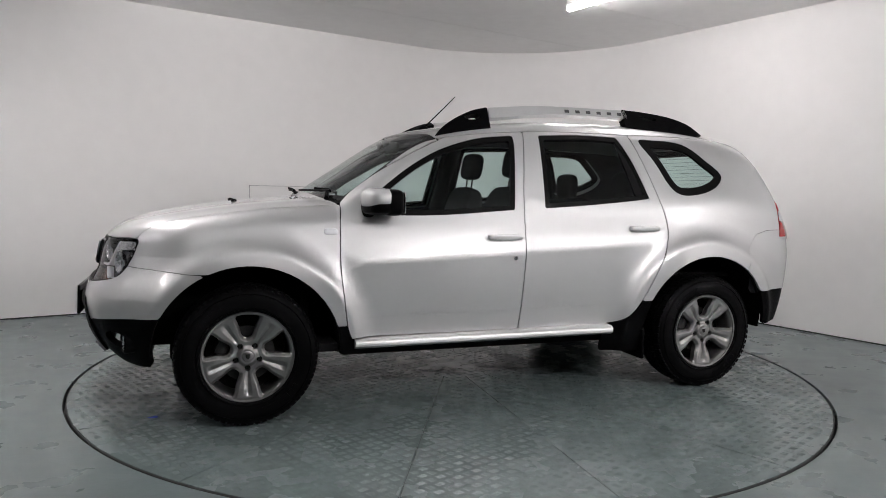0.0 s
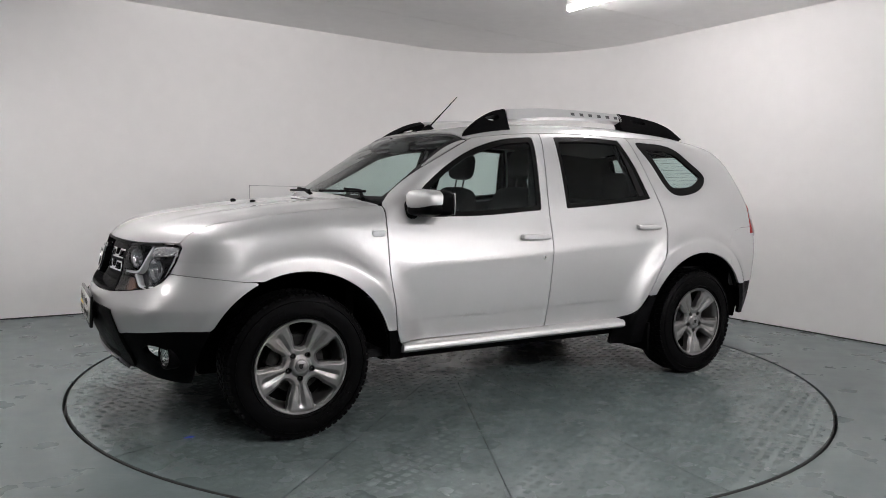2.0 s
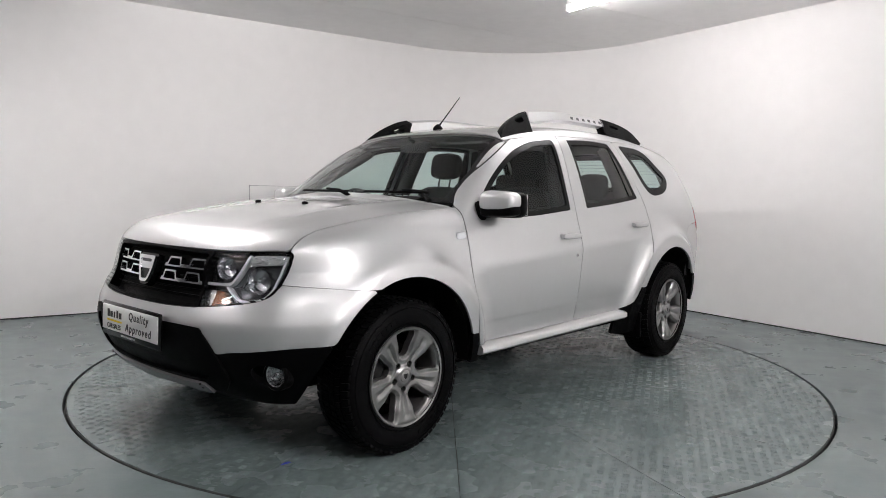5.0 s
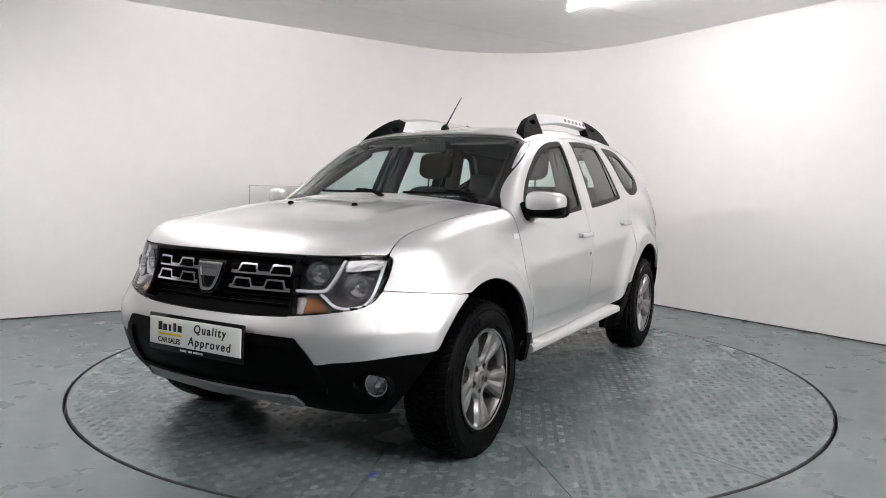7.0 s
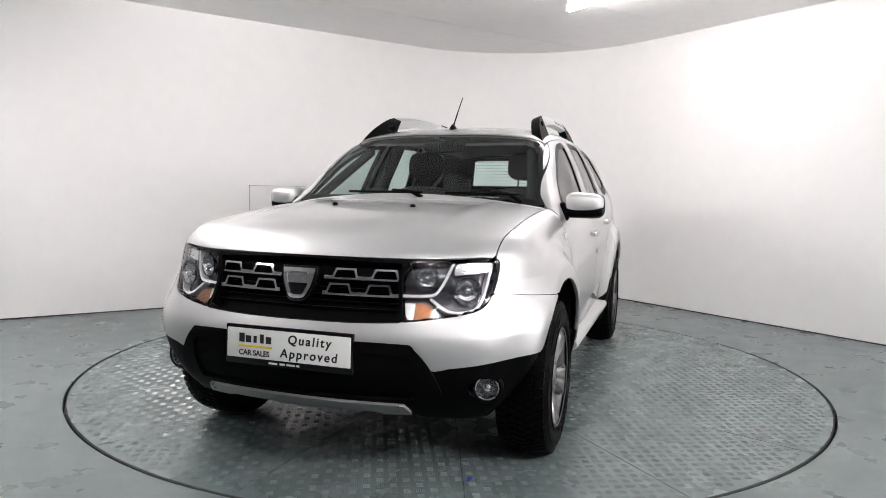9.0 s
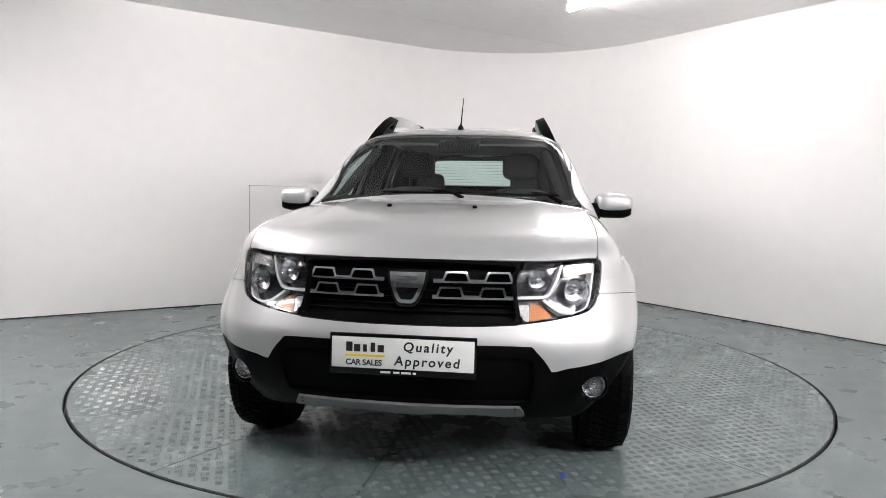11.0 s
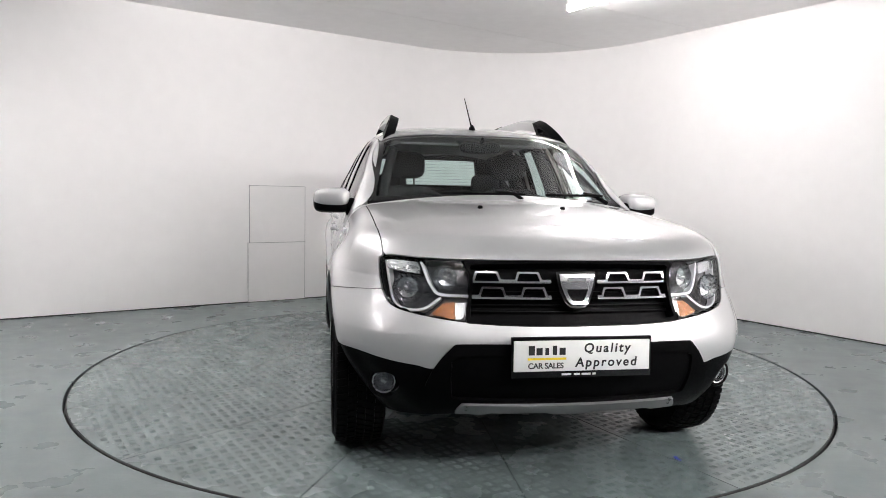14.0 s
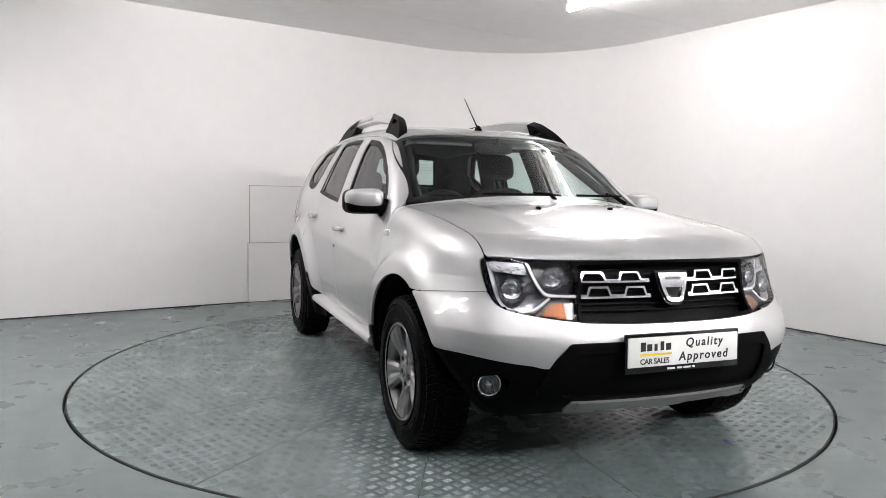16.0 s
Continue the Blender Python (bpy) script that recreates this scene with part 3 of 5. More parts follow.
def turn_grid(ax, a0, a1, z0, z1, h=0.014, r=1.35):
    """Rays towards an upright axis at x = ax, through the angles a0 to a1 (degrees, 0 forward)."""
    A, Z = np.meshgrid(np.radians(np.linspace(a0, a1, int(abs(a1 - a0) / 57.3 / h) + 2)), np.arange(z0, z1 + h, h), indexing="ij")
    O = np.stack([ax + r * np.cos(A), r * np.sin(A), Z], -1)
    return meet(O, np.stack([-np.cos(A), -np.sin(A), np.zeros_like(A)], -1), r - 0.2, 30)


def skin(P, sd, depth=0.012, off=0.0, back=False):
    """The part of the body's surface where sd(x, y, z) < 0, with a rim."""
    Q = np.nan_to_num(P, nan=50.0)
    V, Fs = clip_grid(P, sd(Q[..., 0], Q[..., 1], Q[..., 2]))
    N = body_normal(V)
    f = np.array([q[:3] for q in Fs])
    fn = np.cross(V[f[:, 1]] - V[f[:, 0]], V[f[:, 2]] - V[f[:, 0]])
    if (fn * N[f[:, 0]]).sum() < 0:
        Fs = [q[::-1] for q in Fs]
    V = V + N * off
    return shell(V, Fs, N, depth, back) if depth else (V, Fs, N)


def pair(name, data, mat, parent, label="", both=True):
    out = [mesh_from(name, data[0], data[1], mat, parent, data[2], label)]
    if both:
        V, Fs, N = mirrored(*data)
        out.append(mesh_from(name, V, Fs, mat, parent, N, label))
    return out


# ---------------------------------------------------------------- outlines of the car's panels
GAP = 0.0025
DOOR_FRONT = bend([(0.835, 0.405), (0.862, 0.50), (0.888, 0.75), (0.885, 0.95), (0.872, 1.085)])
SPLIT = bend([(-0.108, 0.405), (-0.120, 0.61), (-0.140, 1.05), (-0.175, 1.30), (-0.222, 1.56)])
DOOR_REAR = bend([(-0.665, 0.405), (-0.77, 0.435), (-0.862, 0.525), (-0.985, 0.75), (-1.058, 0.90), (-1.068, 1.0), (-1.040, 1.12), (-0.985, 1.32), (-0.90, 1.58)])
A_SEAM = bend([(0.872, 1.085), (0.78, 1.165), (0.60, 1.285), (0.33, 1.425), (0.10, 1.505), (-0.222, 1.545)])
FRONT_WIN = bend([(0.735, 1.025, 0), (0.715, 1.105), (0.60, 1.205), (0.44, 1.315), (0.28, 1.395), (0.08, 1.455), (-0.125, 1.480, 0), (-0.140, 1.44), (-0.085, 1.060, 0), (0.35, 1.028)], 5, True)
REAR_WIN = bend([(-0.272, 1.070, 0), (-0.300, 1.45), (-0.312, 1.490, 0), (-0.60, 1.505), (-0.832, 1.500, 0), (-0.90, 1.36), (-0.968, 1.150, 0), (-0.94, 1.130), (-0.60, 1.095)], 5, True)
QUARTER_WIN = bend([(-0.985, 1.485), (-1.10, 1.495), (-1.24, 1.490), (-1.34, 1.462), (-1.44, 1.385), (-1.535, 1.300), (-1.50, 1.235), (-1.40, 1.185), (-1.28, 1.160), (-1.19, 1.165), (-1.13, 1.215), (-1.06, 1.36)], 4, True)
HEADLIGHT = bend([(0.700, 0.900), (0.563, 0.898), (0.425, 0.893, 0), (0.390, 0.80), (0.423, 0.674, 0), (0.567, 0.692), (0.672, 0.716), (0.706, 0.765), (0.720, 0.86)], 5, True)
GRILLE = bend([(0.0, 0.903), (0.42, 0.893, 0), (0.400, 0.82), (0.420, 0.672, 0), (0.20, 0.664), (-0.20, 0.664), (-0.420, 0.672, 0), (-0.400, 0.82), (-0.42, 0.893, 0)], 5, True)
HOOD_EDGE = smooth_fn((0.80, 0.715), (1.05, 0.715), (1.40, 0.716), (1.65, 0.714), (1.82, 0.706), (1.94, 0.700), (2.05, 0.68))
ROOF_EDGE = smooth_fn((0.45, 0.597), (0.2, 0.594), (-0.3, 0.59), (-1.0, 0.585), (-1.6, 0.55), (-1.9, 0.52))
BUMPER_LOW = smooth_fn((0.0, 0.588), (0.40, 0.588), (0.46, 0.578), (0.52, 0.508), (0.60, 0.512), (0.80, 0.535), (1.0, 0.545))
SCREEN_SIDE = bend([(1.30, 1.05), (0.99, 1.10), (0.84, 1.185), (0.60, 1.325), (0.36, 1.460), (0.15, 1.60)])

sd_front_win, sd_rear_win, sd_quarter_win = poly_sd(FRONT_WIN), poly_sd(REAR_WIN), poly_sd(QUARTER_WIN)
sd_light, sd_grille = poly_sd(HEADLIGHT), poly_sd(GRILLE)
front_door_poly = poly_sd(np.concatenate([DOOR_FRONT, A_SEAM[1:], SPLIT[::-1][1:]]))
rear_door_poly = poly_sd(np.concatenate([SPLIT, [(-0.55, 1.60)], DOOR_REAR[::-1]]))


def arch(x, z, cx, r):
    """Below zero inside a wheel opening."""
    return np.hypot(x - cx, np.where(z > WHEEL_Z, z - WHEEL_Z, (z - WHEEL_Z) * 0.35)) - r


def front_arch(x, z):
    return arch(x, z, AXLE - 0.005, 0.448)


def rear_arch(x, z):
    return arch(x, z, -AXLE - 0.02, 0.462)


def fender_line(x):
    return 0.742 + 0.10 * np.clip(x - 1.58, 0, 1)


def quarter_low(x):
    """Lower edge of the rear quarter: the joint with the rear bumper."""
    return np.interp(-x, [1.0, 1.60, 1.66, 1.74, 1.84, 2.2], [0.54, 0.54, 0.82, 0.925, 0.95, 0.955])


def tail_lamp(y, z):
    return np.maximum(np.abs(z - 1.06) - 0.15, 0.60 + 0.05 * np.abs(z - 1.06) / 0.15 - np.abs(y))


def build_body(car):
    sy = lambda y: np.abs(y)
    # front wings
    G = side_grid(0.80, 2.02, 0.40, 1.16, 0.0085)
    door_edge = poly_sd(np.concatenate([DOOR_FRONT, [(0.80, 1.14), (0.6, 1.3), (-0.5, 1.3), (-0.5, 0.405)]]))

    def wing(x, y, z):
        s = np.maximum.reduce([-door_edge(x, z) + GAP, HOOD_EDGE(x) + 0.002 - sy(y), -front_arch(x, z), 0.475 - z,
                               np.where(x > 1.5, fender_line(x) + GAP - z, -1)])
        s = np.maximum(s, np.where(x > 1.6, -sd_light(sy(y), z) + GAP, -1))
        return np.maximum(s, z - (1.10 + 0.62 * np.clip(0.93 - x, 0, 1)))
    pair("front_wing", skin(G, wing), M_PAINT, car)

    # doors: shell, seal, glass, lining, handle
    G = side_grid(-0.26, 0.92, 0.38, 1.58, 0.010)
    front_s = lambda x, y, z: np.maximum.reduce([front_door_poly(x, z) + GAP, -(sd_front_win(x, z)), ROOF_EDGE(x) + 0.004 - sy(y)])
    fd = pair("front_door", skin(G, front_s, 0.02), M_PAINT, car)
    G2 = side_grid(-0.20, 0.80, 0.98, 1.52, 0.011)
    seal = skin(G2, lambda x, y, z: np.maximum(sd_front_win(x, z) + 0.001, -(sd_front_win(x, z) + 0.028)), 0.02, -0.002)
    for d, (V, Fs, N) in zip(fd, (seal, mirrored(*seal))):
        mesh_from("window_seal", V, Fs, M_SEAL, d, N, "black rubber window seal")
    pane = skin(G2, lambda x, y, z: np.maximum(sd_front_win(x, z) + 0.026, x - 0.62), 0.0, -0.008)
    sail = skin(G2, lambda x, y, z: np.maximum(sd_front_win(x, z) + 0.026, 0.615 - x), 0.01, -0.004)
    for d, f in zip(fd, (lambda q: q, lambda q: mirrored(*q))):
        V, Fs, N = f(pane)
        mesh_from("window_pane", V, Fs, M_GLASS, d, N, "lightly tinted side glass").visible_shadow = False
        V, Fs, N = f(sail)
        mesh_from("sail_panel", V, Fs, M_PLASTIC, d, N, "black plastic mirror base panel")
    GL = side_grid(-0.26, 0.92, 0.38, 1.58, 0.03)
    lin = skin(GL, lambda x, y, z: front_s(x, y, z) + 0.004, 0.0, -0.045)
    for d, (V, Fs, N) in zip(fd, (lin, mirrored(*lin))):
        mesh_from("door_lining", V, [q[::-1] for q in Fs], M_TRIM, d, -N, "dark grey door lining")

    G = side_grid(-1.12, -0.08, 0.38, 1.60, 0.010)
    rear_s = lambda x, y, z: np.maximum.reduce([rear_door_poly(x, z) + GAP, -sd_rear_win(x, z), ROOF_EDGE(x) + 0.004 - sy(y), -rear_arch(x, z) + 0.02])
    rd = pair("rear_door", skin(G, rear_s, 0.02), M_PAINT, car)
    G2 = side_grid(-1.02, -0.24, 1.04, 1.54, 0.011)
    seal = skin(G2, lambda x, y, z: np.maximum(sd_rear_win(x, z) + 0.001, -(sd_rear_win(x, z) + 0.028)), 0.02, -0.002)
    pane = skin(G2, lambda x, y, z: np.maximum(sd_rear_win(x, z) + 0.026, (-0.80 - x) - (1.5 - z) * 0.22), 0.0, -0.008)
    corner = skin(G2, lambda x, y, z: np.maximum(sd_rear_win(x, z) + 0.026, x - (-0.802 - (1.5 - z) * 0.22)), 0.01, -0.004)
    lin = skin(side_grid(-1.12, -0.08, 0.38, 1.60, 0.03), lambda x, y, z: rear_s(x, y, z) + 0.004, 0.0, -0.045)
    for d, f in zip(rd, (lambda q: q, lambda q: mirrored(*q))):
        for nm, dat, mt, lb in (("window_seal", seal, M_SEAL, "black rubber window seal"), ("window_pane", pane, M_GLASS, "lightly tinted side glass"),
                                ("corner_panel", corner, M_GLOSSBLACK, "black corner panel")):
            V, Fs, N = f(dat)
            mesh_from(nm, V, Fs, mt, d, N, lb).visible_shadow = nm != "window_pane"
        V, Fs, N = f(lin)
        mesh_from("door_lining", V, [q[::-1] for q in Fs], M_TRIM, d, -N, "dark grey door lining")

    # windscreen pillars
    G = top_grid(-0.30, 1.02, 0.52, 0.80, 0.007)
    a_poly = poly_sd(np.concatenate([[(0.885, 1.092)], A_SEAM[1:], [(-0.222, 1.75), (0.1, 1.75), (0.40, 1.60), (0.95, 1.30), (1.1, 1.09)]]))

    def screen_in(x, y, z):
        """Below zero within the windscreen's outline, by distance from the pillar."""
        return sy(y) - SCREEN_Y(z)
    pil = lambda x, y, z: np.maximum.reduce([a_poly(x, z) + GAP, ROOF_EDGE(np.minimum(x, 0.40)) + 0.004 - sy(y), np.where(x > 0.30, -screen_in(x, y, z) + 0.002, -1)])
    pair("windscreen_pillar", skin(G, pil, 0.02), M_PAINT, car)

    # rear quarters with their fixed windows
    G = side_grid(-2.08, -0.80, 0.36, 1.62, 0.0095)
    behind = poly_sd(np.concatenate([DOOR_REAR, [(0.5, 1.62), (0.5, 0.40)]]))

    def quarter(x, y, z):
        return np.maximum.reduce([-behind(x, z) + GAP, -sd_quarter_win(x, z), ROOF_EDGE(x) + 0.004 - sy(y), -rear_arch(x, z),
                                  quarter_low(x) + GAP - z, np.where(x < -1.7, -np.maximum(tail_lamp(y, z), x + 1.975 + 0.18 * (z - 1.06)) + GAP, -1), -1.955 - x])
    rq = pair("rear_quarter", skin(G, quarter, 0.015), M_PAINT, car)
    G2 = side_grid(-1.58, -0.94, 1.12, 1.54, 0.011)
    seal = skin(G2, lambda x, y, z: np.maximum(sd_quarter_win(x, z) + 0.001, -(sd_quarter_win(x, z) + 0.046)), 0.015, -0.001)
    pane = skin(G2, lambda x, y, z: sd_quarter_win(x, z) + 0.044, 0.0, -0.006)
    lin = skin(side_grid(-2.0, -0.8, 0.4, 1.6, 0.03), lambda x, y, z: np.maximum(quarter(x, y, z), -sd_quarter_win(x, z)) + 0.004, 0.0, -0.05)
    for d, f in zip(rq, (lambda q: q, lambda q: mirrored(*q))):
        V, Fs, N = f(seal)
        mesh_from("window_seal", V, Fs, M_SEAL, d, N, "black window surround")
        V, Fs, N = f(pane)
        mesh_from("window_pane", V, Fs, M_GLASS, d, N, "lightly tinted quarter glass").visible_shadow = False
        V, Fs, N = f(lin)
        mesh_from("quarter_lining", V, [q[::-1] for q in Fs], M_TRIM, d, -N, "dark grey cabin lining")

    # black cladding before the rear arch and behind the front arch
    G = side_grid(-1.06, -0.60, 0.22, 0.60)
    pair("arch_trim", skin(G, lambda x, y, z: np.maximum.reduce([-behind(x, z) + GAP, -rear_arch(x, z), z - 0.537, 0.245 - z, x + 0.66]), 0.02, 0.006), M_PLASTIC, car, "black plastic arch trim")
    G = side_grid(0.78, 1.0, 0.24, 0.50)
    pair("arch_trim", skin(G, lambda x, y, z: np.maximum.reduce([-front_arch(x, z), z - 0.472, 0.33 - z, 0.845 - x]), 0.02, -0.004), M_PLASTIC, car, "black plastic arch trim")
    G = side_grid(-0.70, 0.88, 0.20, 0.42, 0.02)
    pair("sill", skin(G, lambda x, y, z: np.maximum.reduce([z - 0.40, 0.315 - z, np.abs(x - 0.09) - 0.775]), 0.02, -0.02), M_PLASTIC, car, "black sill")
    for s in (1, -1):
        bm = bmesh.new()
        rings = []
        for x in np.linspace(0.815, -0.685, 22):
            z0 = 0.352 + 0.006 * (0.8 - x) / 1.5
            rings.append([Vector((x, s * (0.80), z0)), Vector((x, s * 0.868, z0)), Vector((x, s * 0.885, z0 + 0.012)), Vector((x, s * 0.886, z0 + 0.034)),
                          Vector((x, s * 0.874, z0 + 0.046)), Vector((x, s * 0.80, z0 + 0.052))])
        add_rings(bm, rings)
        part("side_step", bm, M_RAIL, car, "silver side sill trim", angle=50)

    # bonnet
    G = top_grid(0.80, 2.08, -0.74, 0.74)
    hood_sd = lambda x, y, z: np.maximum.reduce([sy(y) - HOOD_EDGE(x) + 0.002, np.where(sy(y) > 0.5, 0.872, 0.898) - z, (0.985 - 0.10 * (y / 0.7)**2) - x, np.where(x > 1.7, -sd_light(sy(y), z) + GAP, -1)])
    V, Fs, N = skin(G, hood_sd, 0.012)
    hood = mesh_from("bonnet", V, Fs, M_PAINT, car, N)
    for yy in (0.185, -0.215):
        part("washer_nozzle", super_bm((1.364, yy, float(HOOD_Z(1.364)) + 0.001), (0.016, 0.012, 0.010), 0.8, 12, 8), M_PLASTIC, hood, "black washer nozzle")

    # cowl under the windscreen
    G = top_grid(0.70, 1.05, -0.72, 0.72)
    for half in (1, -1):
        V, Fs, N = skin(G, lambda x, y, z: np.maximum.reduce([0.001 - y * half, sy(y) - 0.705, x - (0.980 - 0.10 * (y / 0.7)**2), z - SCREEN_LOW(y) - 0.012]), 0.01, -0.006)
        mesh_from("cowl", V, Fs, M_PLASTIC, car, N, "black plastic cowl panel")

    # roof
    G = top_grid(-1.92, 0.47, -0.62, 0.62, 0.018)
    V, Fs, N = skin(G, lambda x, y, z: np.maximum.reduce([sy(y) - ROOF_EDGE(np.minimum(x, 0.40)) , x - (0.415 - 0.10 * (y / 0.6)**2), -1.83 - x]), 0.02)
    roof = mesh_from("roof", V, Fs, M_PAINT, car, N)
    lin = skin(top_grid(-1.8, 0.40, -0.60, 0.60, 0.04), lambda x, y, z: np.maximum.reduce([sy(y) - 0.58, x - 0.36, -1.74 - x]), 0.0, -0.045)
    mesh_from("roof_lining", lin[0], [q[::-1] for q in lin[1]], M_LINING, car, -lin[2], "grey fabric roof lining")

    # windscreen: black edge band and glass
    G = top_grid(0.24, 1.06, -0.74, 0.74, 0.012)
    scr = lambda x, y, z: np.maximum.reduce([sy(y) - SCREEN_Y(z), (0.420 - 0.10 * (y / 0.6)**2) - x, SCREEN_LOW(y) - z])
    wide = lambda x, y, z: np.maximum.reduce([sy(y) - SCREEN_Y(z) - 0.035, (0.400 - 0.10 * (y / 0.6)**2) - x, SCREEN_LOW(y) - z])
    band = skin(G, lambda x, y, z: np.maximum(wide(x, y, z), -(scr(x, y, z) + 0.024)), 0.0, -0.006)
    screen = mesh_from("windscreen", band[0], band[1], M_GLOSSBLACK, car, band[2], "windscreen with a black edge band")
    gl = skin(G, lambda x, y, z: scr(x, y, z) + 0.022, 0.0, -0.008)
    mesh_from("glass", gl[0], gl[1], M_SCREEN, screen, gl[2], "clear windscreen glass").visible_shadow = False

    # front bumper
    G = turn_grid(1.0, -72, 72, 0.16, 0.80, 0.013)
    top = lambda x, y, z: np.maximum(z - np.where(sy(y) > 0.70, fender_line(x), 0.80), -np.minimum(sd_light(sy(y), z), sd_grille(y, z)) + GAP)
    silver = lambda x, y, z: np.maximum.reduce([top(x, y, z), np.where(sy(y) < 0.70, z - 0.74, -1), BUMPER_LOW(sy(y)) - z, -front_arch(x, z), 1.3 - x])
    V, Fs, N = skin(G, silver, 0.015)
    bumper = mesh_from("front_bumper", V, Fs, M_PAINT, car, N)
    low_edge = lambda y: 0.305 - 0.035 * np.clip((sy(y) - 0.35) / 0.3, 0, 1) + 0.06 * np.clip((sy(y) - 0.72) / 0.1, 0, 1)
    black = lambda x, y, z: np.maximum.reduce([z - BUMPER_LOW(sy(y)) + GAP, low_edge(y) - z, -front_arch(x, z) , 1.3 - x,
                                              0.048 - np.hypot(sy(y) - 0.70, z - 0.416)])
    V, Fs, N = skin(G, black, 0.03, -0.004)
    lower = mesh_from("lower_bumper", V, Fs, M_PLASTIC, bumper, N, "black plastic lower bumper")
    # raised black frame round the lower intake
    frame_poly = poly_sd(bend([(0.0, 0.600), (0.42, 0.598), (0.475, 0.580), (0.535, 0.500), (0.56, 0.40), (0.50, 0.335, 0), (0.0, 0.32), (-0.50, 0.335, 0), (-0.56, 0.40), (-0.535, 0.500), (-0.475, 0.580), (-0.42, 0.598)], 5, True))
    inner = poly_sd(bend([(0.0, 0.560), (0.42, 0.556), (0.47, 0.50), (0.46, 0.385, 0), (0.0, 0.380), (-0.46, 0.385, 0), (-0.47, 0.50), (-0.42, 0.556)], 5, True))
    V, Fs, N = skin(G, lambda x, y, z: np.maximum(frame_poly(y, z), -inner(y, z)), 0.03, 0.008)
    mesh_from("intake_frame", V, Fs, M_PLASTIC, bumper, N, "black satin intake frame")
    skid = poly_sd(bend([(-0.42, 0.368, 0), (0.42, 0.368, 0), (0.445, 0.328, 0), (0.34, 0.325, 0), (0.31, 0.333, 0), (0.10, 0.333, 0), (0.07, 0.325, 0), (-0.07, 0.325, 0), (-0.10, 0.333, 0), (-0.31, 0.333, 0), (-0.34, 0.325, 0), (-0.445, 0.328, 0)], 4, True))
    V, Fs, N = skin(G, lambda x, y, z: skid(y, z), 0.02, 0.020)
    sk = mesh_from("skid_plate", V, Fs, M_SATIN, bumper, N, "satin grey skid plate")
    for s in (1, -1):
        for z in (0.355, 0.338):
            part("rivet", revolve_bm([(0.0005, 0), (0.005, 0), (0.005, 0.006)], 12), M_INK, sk).matrix_basis = Matrix.Translation((float(NOSE_X(z)) - 0.0135, s * 0.405, z)) @ pose(0, 0, 0, 0, 0, -90)

    # grille
    back = skin(turn_grid(1.0, -32, 32, 0.62, 0.93, 0.013), lambda x, y, z: sd_grille(y, z) - 0.004, 0.0, -0.045)
    grille = mesh_from("grille", back[0], back[1], M_PLASTIC, car, back[2], "gloss black grille with bright chrome bars")
    Gg = turn_grid(1.0, -32, 32, 0.62, 0.93, 0.009)
    V, Fs, N = skin(Gg, lambda x, y, z: np.maximum(sd_grille(y, z) + 0.001, -(sd_grille(y, z) + 0.014)), 0.05, -0.001)
    mesh_from("grille_frame", V, Fs, M_PLASTIC, grille, N, "black grille frame")
    gx = lambda y, z: float(NOSE_X(z)) - 0.10 * (abs(y) / 0.7)**2 - 0.055 * (abs(y) / 0.7)**5
    for z in (0.705, 0.728, 0.752, 0.776):
        bm = tube_bm([(gx(y, z) - 0.038, y, z) for y in np.linspace(-0.39, 0.39, 15)], 0.004, 6)
        part("grille_slat", bm, M_PLASTIC, grille)
    for s in (1, -1):
        for z0, cells in ((0.832, ((0.178, 0.056), (0.335, 0.058))), (0.774, ((0.158, 0.056), (0.315, 0.056)))):
            # bar with raised arches
            y0 = 0.10
            P = turn_grid(1.0, *( (2, 26) if s > 0 else (-26, -2)), z0 - 0.04, z0 + 0.05, 0.004)
            arches = []
            for cy, hw in cells:
                o = poly_sd(bend([(cy - hw, z0 - 0.017, 0), (cy - hw * 0.72, z0 + 0.027, 0), (cy + hw * 0.72, z0 + 0.027, 0), (cy + hw, z0 - 0.017, 0)], 4, True))
                i = poly_sd(bend([(cy - hw * 0.80, z0 - 0.010, 0), (cy - hw * 0.60, z0 + 0.0195, 0), (cy + hw * 0.60, z0 + 0.0195, 0), (cy + hw * 0.80, z0 - 0.010, 0)], 4, True))
                arches.append((o, i))
            bar = poly_sd(np.array([(0.092, z0 - 0.017), (0.392, z0 - 0.017), (0.392, z0 - 0.003), (0.092, z0 - 0.003)]))

            def bar_sd(x, y, z, arches=arches, bar=bar):
                a = bar(sy(y), z)
                for o, i in arches:
                    a = np.minimum(a, o(sy(y), z))
                for o, i in arches:
                    a = np.maximum(a, -i(sy(y), z))
                return np.maximum(a, sy(y) - 0.392)
            V, Fs, N = skin(P, bar_sd, 0.022, -0.010)
            mesh_from("chrome_bar", V, Fs, M_CHROME, grille, N, "bright chrome grille bar")
    # badge: a plain shield
    shield = poly_sd(bend([(-0.078, 0.855, 0), (0.078, 0.855, 0), (0.070, 0.80), (0.040, 0.733), (0.0, 0.722), (-0.040, 0.733), (-0.070, 0.80)], 5, True))
    Gb = turn_grid(1.0, -7, 7, 0.70, 0.88, 0.004)
    V, Fs, N = skin(Gb, lambda x, y, z: shield(y, z), 0.03, 0.010)
    badge = mesh_from("badge", V, Fs, M_GLOSSBLACK, grille, N, "black and chrome shield badge")
    V, Fs, N = skin(Gb, lambda x, y, z: np.maximum(shield(y, z) + 0.010, -(shield(y, z) + 0.024)), 0.012, 0.018)
    mesh_from("badge_ring", V, Fs, M_CHROME, badge, N, "chrome shield outline")
